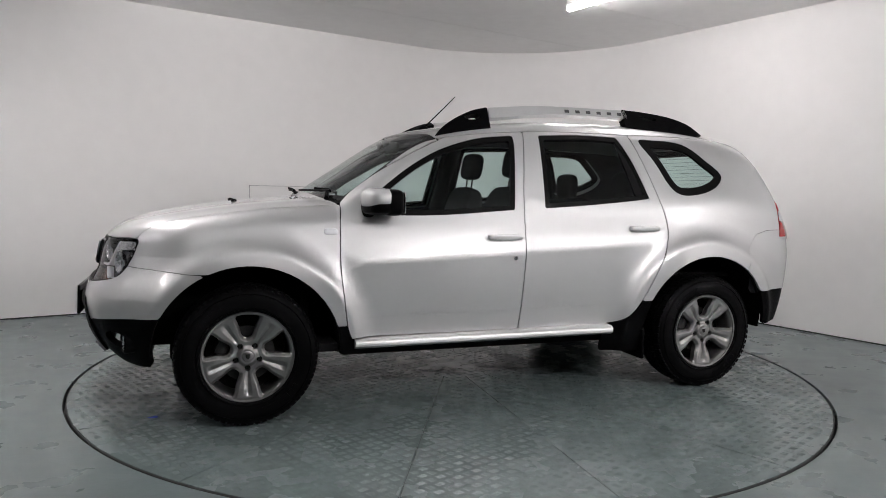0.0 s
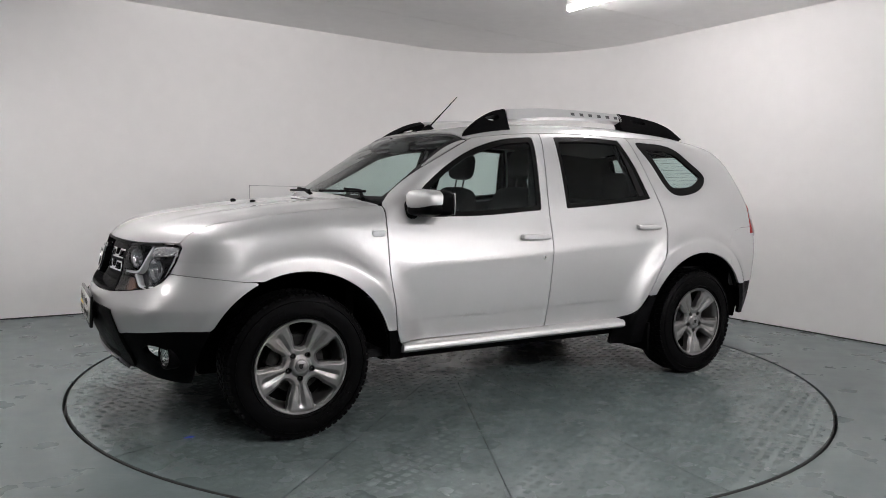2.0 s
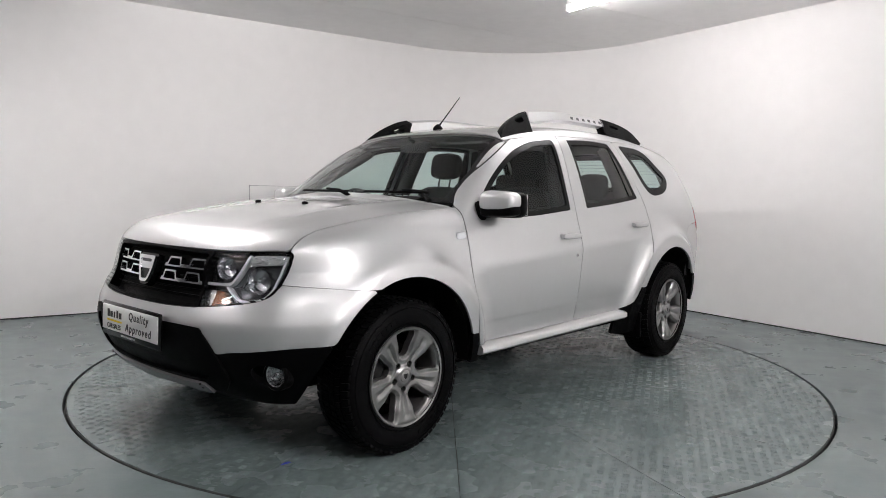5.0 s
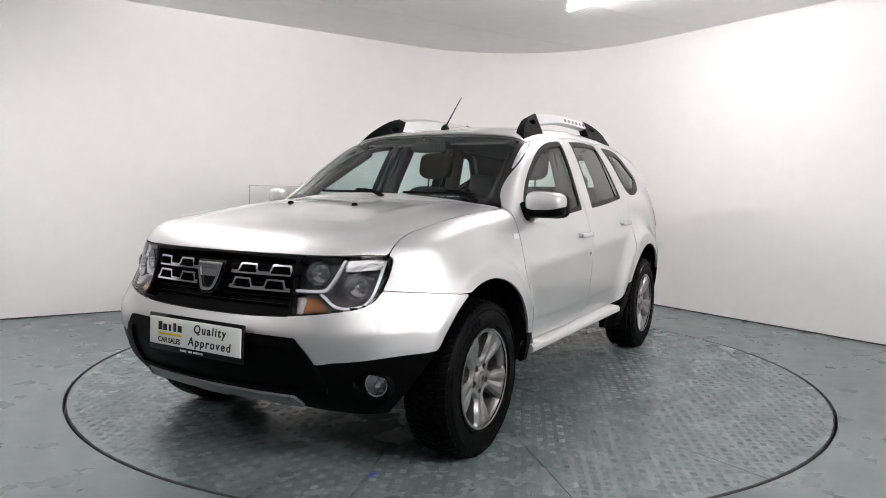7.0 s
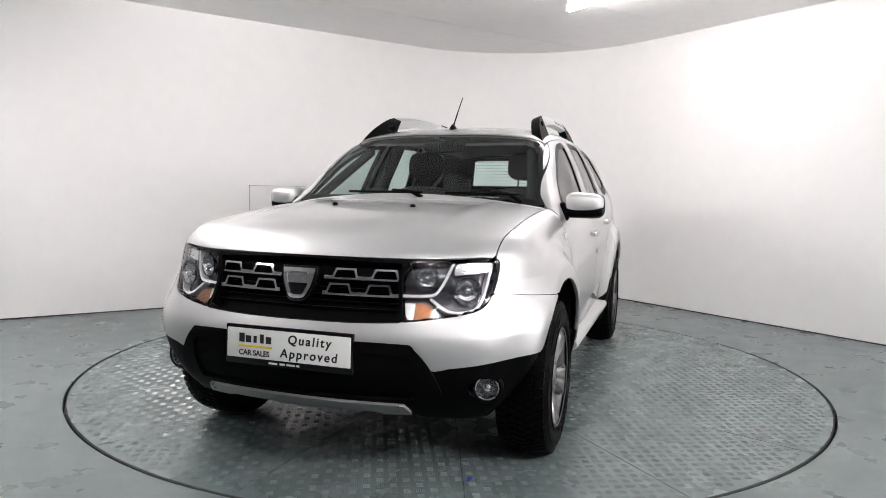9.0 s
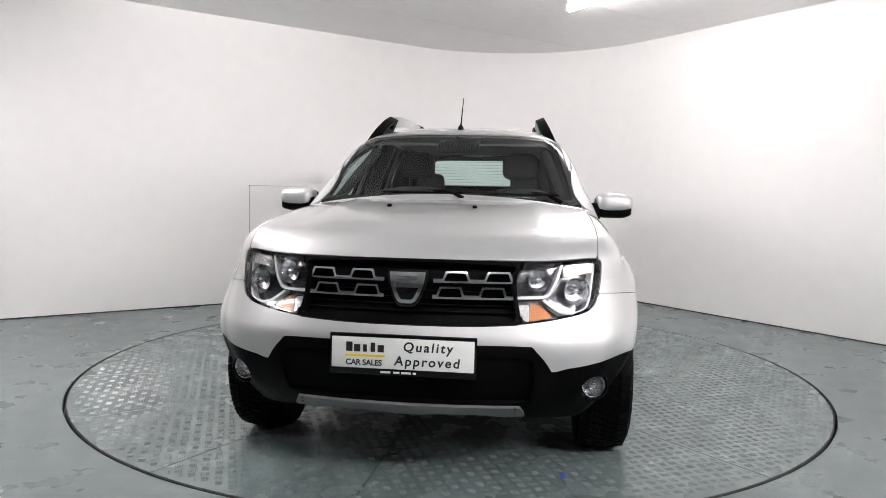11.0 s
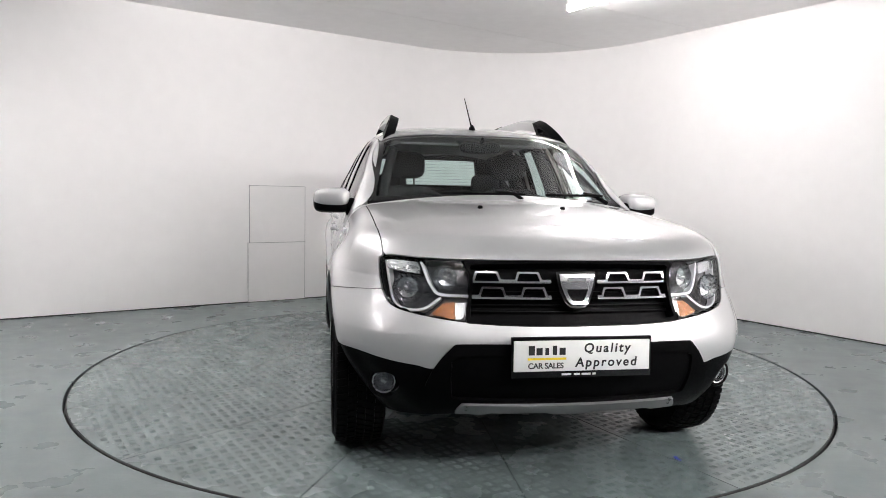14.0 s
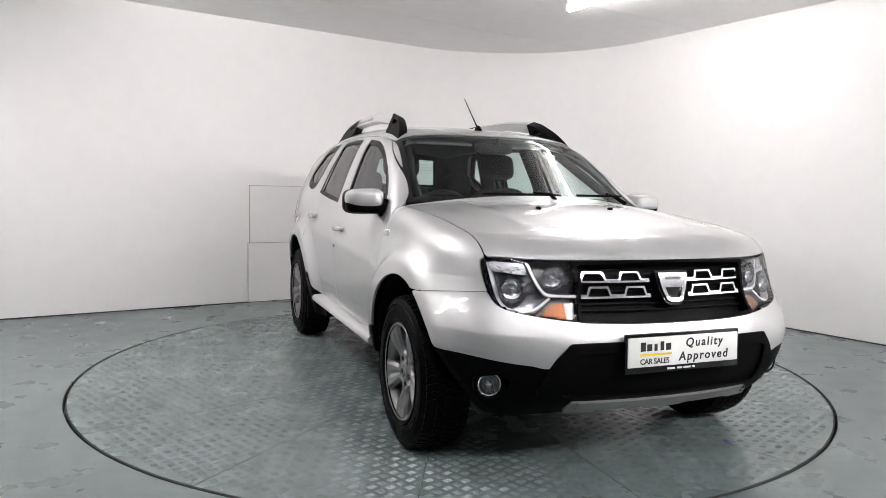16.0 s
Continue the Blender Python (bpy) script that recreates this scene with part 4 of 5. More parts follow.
    V, Fs, N = skin(Gb, lambda x, y, z: np.maximum.reduce([shield(y, z) + 0.022, 0.792 - z]), 0.01, 0.016)
    mesh_from("badge_face", V, Fs, M_CHROME, badge, N, "chrome badge face")
    V, Fs, N = skin(Gb, lambda x, y, z: np.maximum(np.abs(y) - 0.036, np.abs(z - 0.826) - 0.006), 0.003, 0.0185)
    mesh_from("badge_mark", V, Fs, M_GREYINK, badge, N, "dark bar on the badge")

    # headlights
    Gh = turn_grid(1.0, 18, 52, 0.65, 0.93, 0.010)
    bowl = skin(Gh, lambda x, y, z: sd_light(y, z) - 0.002, 0.0, -0.055)
    rim = skin(Gh, lambda x, y, z: np.maximum(sd_light(y, z) + 0.001, -(sd_light(y, z) + 0.008)), 0.055, -0.002)
    lens = skin(Gh, lambda x, y, z: sd_light(y, z) + 0.004, 0.0, -0.003)
    Gf = turn_grid(1.0, 18, 52, 0.65, 0.93, 0.0045)
    # light guides: an inner hook and an outer hook in chrome
    hook_in = bend([(0.575, 0.888), (0.555, 0.826), (0.533, 0.785), (0.506, 0.769), (0.405, 0.766)], 6)
    hook_out = bend([(0.704, 0.882), (0.696, 0.813), (0.680, 0.742), (0.642, 0.716), (0.575, 0.718), (0.508, 0.757)], 6)

    def line_d(line):
        def f(u, v):
            best = np.full(u.shape, 1e9)
            for (ax, ay), (bx, by) in zip(line, line[1:]):
                dx, dy = bx - ax, by - ay
                s = np.clip(((u - ax) * dx + (v - ay) * dy) / (dx * dx + dy * dy), 0, 1)
                best = np.minimum(best, (u - ax - s * dx)**2 + (v - ay - s * dy)**2)
            return np.sqrt(best)
        return f
    d_in, d_out = line_d(hook_in), line_d(hook_out)
    guides = skin(Gf, lambda x, y, z: np.maximum(np.minimum(d_in(y, z) - 0.0048, d_out(y, z) - 0.0042), sd_light(y, z) + 0.009), 0.03, -0.020)
    turn_sig = poly_sd(bend([(0.415, 0.744, 0), (0.49, 0.742), (0.545, 0.706, 0), (0.50, 0.695), (0.427, 0.687, 0)], 4, True))
    amber = skin(Gf, lambda x, y, z: np.maximum.reduce([turn_sig(y, z), sd_light(y, z) + 0.010, 0.457 - y]), 0.02, -0.028)
    turn_clear = skin(Gf, lambda x, y, z: np.maximum.reduce([turn_sig(y, z), sd_light(y, z) + 0.010, y - 0.455]), 0.02, -0.028)
    ribbed = poly_sd(bend([(0.592, 0.888, 0), (0.690, 0.889), (0.704, 0.872), (0.698, 0.852, 0), (0.585, 0.843, 0), (0.582, 0.865)], 4, True))
    clear = skin(Gf, lambda x, y, z: np.maximum(ribbed(y, z), sd_light(y, z) + 0.008), 0.02, -0.020)
    for s, f in ((1, lambda q: q), (-1, lambda q: mirrored(*q))):
        V, Fs, N = f(bowl)
        hl = mesh_from("headlight", V, Fs, M_BOWL, car, N, "clear headlight with dark bowl and bright light guides")
        for nm, dat, mt, lb in (("surround", rim, M_GLOSSBLACK, "black surround"), ("lens", lens, M_LENS, "clear plastic lens"), ("light_guide", guides, M_GUIDE, "bright curved light guide"),
                                ("turn_signal", amber, M_AMBER, "amber turn signal"), ("turn_lens", turn_clear, M_CLEAR, "ribbed clear turn lens"), ("side_reflector", clear, M_CLEAR, "ribbed clear reflector")):
            V, Fs, N = f(dat)
            mesh_from(nm, V, Fs, mt, hl, N, lb).visible_shadow = nm != "lens"
        for (cy, cz, r, dx) in ((0.625, 0.783, 0.054, 1.930), (0.484, 0.828, 0.047, 1.985)):
            n = Vector((0.93, s * 0.36, 0.05)).normalized()
            q = n.to_track_quat("Y", "Z").to_matrix().to_4x4()
            prof = [(r, 0.0), (r * 0.97, -0.006), (r * 0.75, -0.026), (r * 0.3, -0.034), (0.0005, -0.034)]
            o = part("reflector", revolve_bm(prof, 11), M_FACET, hl, "faceted chrome reflector bowl", smooth=False)
            o.matrix_basis = Matrix.Translation((dx - 0.012, s * cy, cz)) @ q
            o = part("bulb", super_bm((0, -0.012, 0), (r * 0.22, 0.016, r * 0.22), 1.0, 14, 9), M_CLEAR, hl, "clear bulb")
            o.matrix_basis = Matrix.Translation((dx - 0.012, s * cy, cz)) @ q
        # fog lamp
        n = Vector((0.97, s * 0.24, 0)).normalized()
        q = Matrix.Translation((1.888, s * 0.700, 0.416)) @ n.to_track_quat("Y", "Z").to_matrix().to_4x4()
        o = part("fog_lamp", revolve_bm([(0.0005, -0.025), (0.020, -0.022), (0.036, -0.008), (0.041, 0.006), (0.046, 0.008), (0.048, 0.0), (0.048, -0.05)], 14), M_FACET, car, "round clear fog lamp in the lower bumper")
        o.matrix_basis = q
        l = part("lens", revolve_bm([(0.0005, 0.014), (0.02, 0.012), (0.041, 0.006)], 32), M_LENS, o, "clear lens")
        l.visible_shadow = False
        part("bulb", super_bm((0, -0.006, 0), (0.015, 0.012, 0.015), 0.9, 12, 8), M_CLEAR, o)
        part("bezel", revolve_bm([(0.047, 0.009), (0.054, 0.012), (0.062, 0.004), (0.062, -0.04)], 32), M_PLASTIC, o, "black bezel")

    # tail: lamps, gate, bumper
    Gt = turn_grid(-1.0, 100, 260, 0.30, 1.60, 0.016)
    rear_sd = lambda x, y, z: np.maximum.reduce([np.where(sy(y) > 0.50, x + 1.7, -1), np.where(sy(y) > 0.72, quarter_low(x) - z, 0.93 - z), z - 1.60, x + 1.72 + 0.24 * np.clip((1.45 - z) / 0.25, 0, 1), -tail_lamp(y, z) + GAP,
                                                 -np.maximum(np.abs(y) - 0.56 + 0.25 * (z - 1.2), np.abs(z - 1.345) - 0.165)])
    V, Fs, N = skin(Gt, rear_sd, 0.02)
    gate = mesh_from("tailgate", V, Fs, M_PAINT, car, N, "silver tailgate with rear window")
    rw = lambda y, z: np.maximum(np.abs(y) - 0.56 + 0.25 * (z - 1.2), np.abs(z - 1.345) - 0.165)
    V, Fs, N = skin(Gt, lambda x, y, z: np.maximum.reduce([rw(y, z) + 0.002, -(rw(y, z) + 0.045), x + 1.5]), 0.01, -0.004)
    mesh_from("window_band", V, Fs, M_GLOSSBLACK, gate, N, "black window band")
    V, Fs, N = skin(Gt, lambda x, y, z: np.maximum(rw(y, z) + 0.043, x + 1.5), 0.0, -0.006)
    mesh_from("rear_window", V, Fs, M_GLASS, gate, N, "rear glass with heater lines").visible_shadow = False
    for z in np.linspace(1.225, 1.435, 9):
        bm = tube_bm([(float(REAR_X(z)) + 0.016 + 0.05 * (y / 0.7)**2, y, z) for y in np.linspace(-0.46, 0.46, 9)], 0.0012, 4)
        part("heater_line", bm, M_TRIM, gate)
    lin = skin(turn_grid(-1.0, 100, 260, 0.5, 1.55, 0.04), lambda x, y, z: np.maximum.reduce([x + 1.7, -rw(y, z) - 0.03, 0.55 - z, z - 1.53]), 0.0, -0.05)
    mesh_from("gate_lining", lin[0], [q[::-1] for q in lin[1]], M_TRIM, gate, -lin[2], "dark lining")
    lamp = skin(turn_grid(-1.0, 100, 178, 0.88, 1.24, 0.010), lambda x, y, z: np.maximum(tail_lamp(y, z), x + 1.975 + 0.18 * (z - 1.06)), 0.03, 0.003)
    pair("tail_lamp", lamp, M_RED, car, "red and clear tail lamp")
    band = skin(turn_grid(-1.0, 100, 178, 0.88, 1.24, 0.010), lambda x, y, z: np.maximum.reduce([tail_lamp(y, z) + 0.01, np.abs(z - 1.04) - 0.035, x + 1.96]), 0.004, 0.006)
    pair("clear_lens", band, M_CLEAR, car, "clear band of the tail lamp")
    Gt = turn_grid(-1.0, 100, 260, 0.26, 0.98, 0.016)
    V, Fs, N = skin(Gt, lambda x, y, z: np.maximum.reduce([x + 1.5, z - np.where(sy(y) > 0.72, quarter_low(x), 0.925), 0.575 - z, -rear_arch(x, z)]), 0.015)
    rb = mesh_from("rear_bumper", V, Fs, M_PAINT, car, N)
    V, Fs, N = skin(Gt, lambda x, y, z: np.maximum.reduce([x + 1.5, z - 0.572, 0.36 + 0.05 * (1 - np.clip(-x - 1.7, 0, .4) / .4) * 0 - z, -rear_arch(x, z)]), 0.02, -0.004)
    mesh_from("lower_bumper", V, Fs, M_PLASTIC, rb, N, "black plastic lower bumper")


SCREEN_Y = smooth_fn((1.0, 0.722), (1.10, 0.692), (1.20, 0.665), (1.35, 0.624), (1.46, 0.597), (1.55, 0.575))
SCREEN_LOW = lambda y: 1.112 - 0.012 * (np.abs(y) / 0.7)**2


def build_wheel(car, x, s):
    """A road wheel: tyre and five-spoke alloy rim; s is +1 on the car's left."""
    w = new("wheel")
    w.parent = car
    tagged(w, "five-spoke silver alloy wheel with a black tyre")
    prof = [(0.214, 0.098), (0.224, 0.107), (0.245, 0.112), (0.275, 0.113), (0.305, 0.108), (0.322, 0.099), (0.331, 0.090), (0.3345, 0.075), (0.3355, 0.0)]
    full = prof + [(r, -y) for r, y in prof[::-1][1:]]
    tyre = part("tyre", revolve_bm(full, 72), M_RUBBER, w, "black road tyre", angle=60)
    V, Fs = [], []
    n = 64
    for k in range(n):
        for j, (y0, y1, sh) in enumerate(((-0.098, -0.060, 0.0), (-0.052, -0.022, 0.35), (-0.015, 0.015, 0.0), (0.022, 0.052, 0.35), (0.060, 0.098, 0.0))):
            a0 = 2 * math.pi * (k + sh + 0.08) / n
            a1 = 2 * math.pi * (k + sh + 0.80) / n
            edge = abs(y0 + y1) > 0.1
            skew = 0.02 * (1 if y0 + y1 > 0 else -1)
            o = len(V)
            for rr in (0.331, 0.3415):
                for a, y in ((a0, y0), (a1, y0), (a1, y1), (a0, y1)):
                    r = rr - (0.0075 if edge and abs(y) > 0.09 and rr > 0.335 else 0) - (0.012 if edge and abs(y) > 0.09 and rr < 0.335 else 0)
                    aa = a + skew * (y - y0) / (y1 - y0)
                    V.append((r * math.cos(aa), y, r * math.sin(aa)))
            Fs += [[o + 4, o + 5, o + 6, o + 7], [o, o + 1, o + 5, o + 4], [o + 1, o + 2, o + 6, o + 5], [o + 2, o + 3, o + 7, o + 6], [o + 3, o, o + 4, o + 7]]
    tagged(mesh_from("tread", V, Fs, M_RUBBER, tyre, smooth=False), "tread blocks", kind="stuff")
    for r0 in (0.232, 0.300):
        part("sidewall_ring", revolve_bm([(r0, 0.1085 if r0 < 0.25 else 0.1085), (r0 + 0.002, 0.1165 if r0 < 0.25 else 0.1135), (r0 + 0.004, 0.1165 if r0 < 0.25 else 0.112), (r0 + 0.006, 0.107)], 72), M_RUBBER, tyre)
    # raised sidewall lettering as plain bars
    for base in (0.6, 0.6 + math.pi):
        for k in range(7):
            a = base + k * 0.115
            m = Matrix.Rotation(-a, 4, "Y") @ Matrix.Translation((0.268, 0.1135, 0))
            part("sidewall_mark", box_bm((0, 0, 0), (0.022, 0.003, 0.018), m), M_RUBBER, tyre, smooth=False)
    # rim
    rim = part("rim", revolve_bm([(0.199, 0.108), (0.2075, 0.110), (0.211, 0.104), (0.206, 0.096), (0.195, 0.088), (0.190, 0.060), (0.188, -0.09), (0.205, -0.10)], 72), M_RIM, w, "silver alloy rim", angle=50)
    rim.scale = (1.045, 1.0, 1.045)
    nu, nv = 60, 361
    R, A = np.meshgrid(np.linspace(0.012, 0.201, nu), np.linspace(0, 2 * math.pi, nv), indexing="ij")
    sector = 2 * math.pi / 5
    loc = ((A - math.pi / 2) / sector + 0.5) % 1.0 - 0.5
    win = poly_sd(bend([(0.087, -0.020), (0.087, 0.020), (0.135, 0.036), (0.172, 0.052), (0.184, 0.052), (0.192, 0.040), (0.195, 0.0), (0.192, -0.040), (0.184, -0.052), (0.172, -0.052), (0.135, -0.036)], 3, True))
    u = R * np.cos(loc * sector)
    v = R * np.sin(loc * sector)
    dw = win(u, v)
    prof_y = np.interp(R, [0, 0.035, 0.05, 0.09, 0.15, 0.19, 0.201], [0.090, 0.090, 0.080, 0.086, 0.100, 0.104, 0.103])
    ridge = 0.016 * np.clip(1 - np.abs(dw) / 0.014, 0, 1)**1.3
    dish = 0.008 * np.clip((np.abs(loc) - 0.40) / 0.10, 0, 1) * np.clip((R - 0.06) / 0.04, 0, 1) * np.clip((0.185 - R) / 0.02, 0, 1)
    Y = prof_y - ridge - dish
    S = -dw
    for k in range(5):
        ba = -math.pi / 2 + 2 * math.pi * k / 5
        S = np.maximum(S, 0.0135 - np.hypot(R * np.cos(A) - 0.056 * math.cos(ba), R * np.sin(A) - 0.056 * math.sin(ba)))
    P = np.stack([R * np.cos(A), Y, R * np.sin(A)], -1)
    V, Fs = clip_grid(P, S)
    f = np.array([q[:3] for q in Fs])
    fn = np.cross(V[f[:, 1]] - V[f[:, 0]], V[f[:, 2]] - V[f[:, 0]])
    if fn[:, 1].sum() < 0:
        Fs = [q[::-1] for q in Fs]
    N = np.tile([0, 1.0, 0], (len(V), 1))
    V2, F2, _ = shell(V, Fs, N, 0.035)
    face = mesh_from("spokes", V2, F2, M_RIM, rim, label="five broad silver spokes with bevelled edges")
    for k in range(5):
        ba = -math.pi / 2 + 2 * math.pi * k / 5
        o = part("wheel_bolt", revolve_bm([(0.0005, 0.074), (0.006, 0.074), (0.0075, 0.070), (0.0075, 0.05)], 6), M_RIMDARK, rim, "dark wheel bolt", smooth=False)
        o.location = (0.056 * math.cos(ba), 0, 0.056 * math.sin(ba))
    cap = part("centre_cap", revolve_bm([(0.0005, 0.0945), (0.020, 0.0945), (0.025, 0.092), (0.027, 0.086), (0.027, 0.07)], 32), M_RIM, rim, "silver centre cap")
    bm = bmesh.new()
    add_rings(bm, [[Vector((xx, yy, zz)) for xx, zz in ((-0.011, 0.011), (0.011, 0.011), (0.008, -0.006), (0, -0.012), (-0.008, -0.006))] for yy in (0.0942, 0.0955)])
    part("cap_mark", bm, M_RIMDARK, rim, "plain dark shield mark", smooth=False)
    part("brake_disc", revolve_bm([(0.05, 0.02), (0.135, 0.02), (0.135, 0.0), (0.05, 0.0)], 40, closed=True), M_RIMDARK, w, "dull steel brake disc")
    part("hub", revolve_bm([(0.0005, 0.045), (0.07, 0.045), (0.075, 0.0), (0.19, -0.02), (0.19, -0.06), (0.0005, -0.06)], 32), M_UNDER, w)
    part("caliper", box_bm((0.105, 0.02, 0.06), (0.06, 0.05, 0.12), Matrix.Rotation(-0.4, 4, "Y"), 0.01), M_RIMDARK, w, "dull grey brake caliper")
    turn = 0.0 if s > 0 else 180.0
    w.matrix_basis = pose(x, s * 0.775, WHEEL_Z + 0.0085, 0, 0, turn) 
    return w


def build_liners(car):
    for cx, r in ((AXLE, 0.452), (-AXLE - 0.02, 0.466)):
        for s in (1, -1):
            bm = bmesh.new()
            rings = []
            for y in (0.865, 0.70, 0.45):
                ring = []
                for a in range(-16, 197, 7):
                    px, pz = cx + r * math.cos(math.radians(a)), max(0.335, WHEEL_Z + r * math.sin(math.radians(a)))
                    ring.append(Vector((px, s * min(y, float(side_y(np.array(px), np.array(pz))) - 0.035), pz)))
                rings.append(ring)
            add_rings(bm, rings, close_u=False, cap=False)
            inner = [bm.verts.new(v) for v in rings[-1]]
            bm.faces.new(inner)
            part("wheel_liner", bm, M_UNDER, car, "dark wheel arch liner")
    bm = bmesh.new()
    add_box(bm, (0.0, 0, 0.315), (1.72, 1.44, 0.06), None, 0.02)
    add_box(bm, (1.30, 0, 0.32), (0.80, 0.86, 0.16), None, 0.02)
    add_box(bm, (-1.48, 0, 0.36), (1.10, 0.86, 0.16), None, 0.02)
    add_box(bm, (0, 0.2, 0.27), (2.6, 0.10, 0.08), None, 0.02)
    part("underbody", bm, M_UNDER, car, "dark underbody")
    for cx in (AXLE, -AXLE):
        part("axle", tube_bm([(cx, -0.72, WHEEL_Z), (cx, 0.72, WHEEL_Z)], 0.035, 12), M_UNDER, car)
    part("bulkhead", box_bm((1.05, 0, 0.68), (0.04, 1.50, 0.72)), M_UNDER, car)
    for s in (1, -1):
        part("mud_flap", box_bm((-0.895, s * 0.78, 0.285), (0.02, 0.20, 0.17), None, 0.004), M_PLASTIC, car, "black rear mud flap")


def build_mirror(car, s):
    def shape(p):
        k = 1 - 0.18 * (p.z / 0.078) * 0.5
        return Vector((p.x * (1 - 0.25 * (p.y * s / 0.1)), p.y, p.z * (1 - 0.12 * (p.y * s / 0.1))))
    root = part("mirror", super_bm((0.692, s * 0.885, 1.109), (0.086, 0.097, 0.053), 0.6, 36, 22, shape=shape), M_PAINT, car, "silver door mirror with black underside and foot")
    part("housing", super_bm((0.684, s * 0.885, 1.070), (0.084, 0.095, 0.040), 0.5, 28, 16, shape=shape), M_PLASTIC, root, "black mirror underside")
    part("rear_shell", super_bm((0.640, s * 0.885, 1.092), (0.050, 0.098, 0.066), 0.5, 28, 16), M_PLASTIC, root, "black mirror shell")
    part("mirror_glass", box_bm((0.589, s * 0.885, 1.092), (0.006, 0.160, 0.104), None, 0.002), M_CHROME, root, "mirror glass")
    part("foot", super_bm((0.735, s * 0.782, 1.058), (0.036, 0.034, 0.052), 0.75, 20, 12), M_PLASTIC, root, "black mirror foot")
    part("neck", tube_bm([(0.735, s * 0.775, 1.06), (0.715, s * 0.83, 1.072)], 0.026, 12), M_PLASTIC, root, "black mirror neck")


def build_handle(car, x, z, s):
    y = float(side_y(np.array(x), np.array(z)))
    root = part("door_handle", super_bm((x, s * (y + 0.024), z), (0.098, 0.011, 0.0165), 0.6, 28, 14), M_PAINT, car, "silver door handle")
    dish = revolve_bm([(0.0005, 0.0025), (0.03, 0.0022), (0.045, 0.001)], 32)
    o = part("recess", dish, M_PAINT, root, "shallow finger recess")
    o.matrix_basis = Matrix.Translation((x - 0.005, s * (y + 0.0), z - 0.012)) @ pose(0, 0, 0, 0, 0, 0 if s > 0 else 180) @ Matrix.Diagonal((1.25, 1, 0.65, 1))
    for dx in (-0.082, 0.082):
        part("bracket", super_bm((x + dx, s * (y + 0.008), z), (0.014, 0.018, 0.014), 0.7, 14, 8), M_PAINT, root)


def plate_solid(name, sd, u0, u1, v0, v1, h, place, thick, mat, parent, label):
    """A flat outlined plate of some thickness; place(u, v) gives the outer face's points and normals."""
    U, Vv = np.meshgrid(np.arange(u0, u1 + h, h), np.arange(v0, v1 + h, h), indexing="ij")
    P, nrm = place(U, Vv)
    V, Fs = clip_grid(P, sd(U, Vv))
    N = np.tile(nrm, (len(V), 1))
    f = np.array([q[:3] for q in Fs])
    fn = np.cross(V[f[:, 1]] - V[f[:, 0]], V[f[:, 2]] - V[f[:, 0]])
    if (fn @ np.array(nrm)).sum() < 0:
        Fs = [q[::-1] for q in Fs]
    V, Fs, N = shell(V, Fs, N, thick, back=True)
    return mesh_from(name, V, Fs, mat, parent, N, label)


def build_rail(car, s):
    rail = new("roof_rail")
    rail.parent = car
    tagged(rail, "silver roof rail with black end pods")

    def place(U, V):
        n = np.array([0, s * 0.922, 0.387])
        n = n / np.linalg.norm(n)
        return np.stack([U, s * (0.565 - 0.42 * (V - 1.50) - 0.035 * np.clip((-U - 0.9) / 0.6, 0, 1)), V - 0.008], -1), n
    front = poly_sd(bend([(0.335, 1.440, 0), (0.28, 1.505), (0.20, 1.565), (0.08, 1.625), (-0.03, 1.655, 0), (-0.035, 1.520, 0), (0.15, 1.480)], 5, True))
    hole = poly_sd(bend([(0.125, 1.590), (0.035, 1.613), (0.030, 1.585), (0.09, 1.575)], 4, True))
    plate_solid("front_pod", lambda u, v: np.maximum(front(u, v), -hole(u, v)), 0.34 - 0.40, 0.35, 1.42, 1.68, 0.010, place, 0.055, M_PLASTIC, rail, "black plastic front pod with a small opening")
    bar = poly_sd(bend([(-0.038, 1.652, 0), (-0.40, 1.684), (-0.975, 1.690, 0), (-0.985, 1.640, 0), (-0.45, 1.636), (-0.038, 1.590, 0)], 6, True))
    plate_solid("rail_bar", lambda u, v: bar(u, v), -1.0, -0.02, 1.57, 1.71, 0.012, place, 0.04, M_RAIL, rail, "silver rail bar")
    rear = poly_sd(bend([(-0.945, 1.694, 0), (-1.10, 1.688), (-1.30, 1.668), (-1.45, 1.628), (-1.550, 1.560, 0), (-1.45, 1.545), (-1.00, 1.585), (-0.955, 1.630, 0)], 5, True))
    hole2 = poly_sd(bend([(-1.08, 1.662), (-1.20, 1.652), (-1.20, 1.638), (-1.09, 1.642)], 4, True))
    plate_solid("rear_pod", lambda u, v: np.maximum(rear(u, v), -hole2(u, v)), -1.56, -0.93, 1.53, 1.71, 0.010, place, 0.05, M_PLASTIC, rail, "black plastic rear pod with a small opening")
    # six plain dark marks along the bar
    for k in range(6):
        u = -0.555 - 0.074 * k
        z = 1.6615 + 0.002 * k / 6
        m = Matrix.Translation((u, s * (0.565 - 0.42 * (z - 1.50) - 0.035 * max(0, (-u - 0.9) / 0.6) + 0.0012), z - 0.008)) @ Matrix.Rotation(s * 0.398, 4, "X")
        part("rail_mark", box_bm((0, 0, 0), (0.030, 0.002, 0.020), m, 0.0008, 1), M_GREYINK, rail, "plain dark mark", smooth=False)


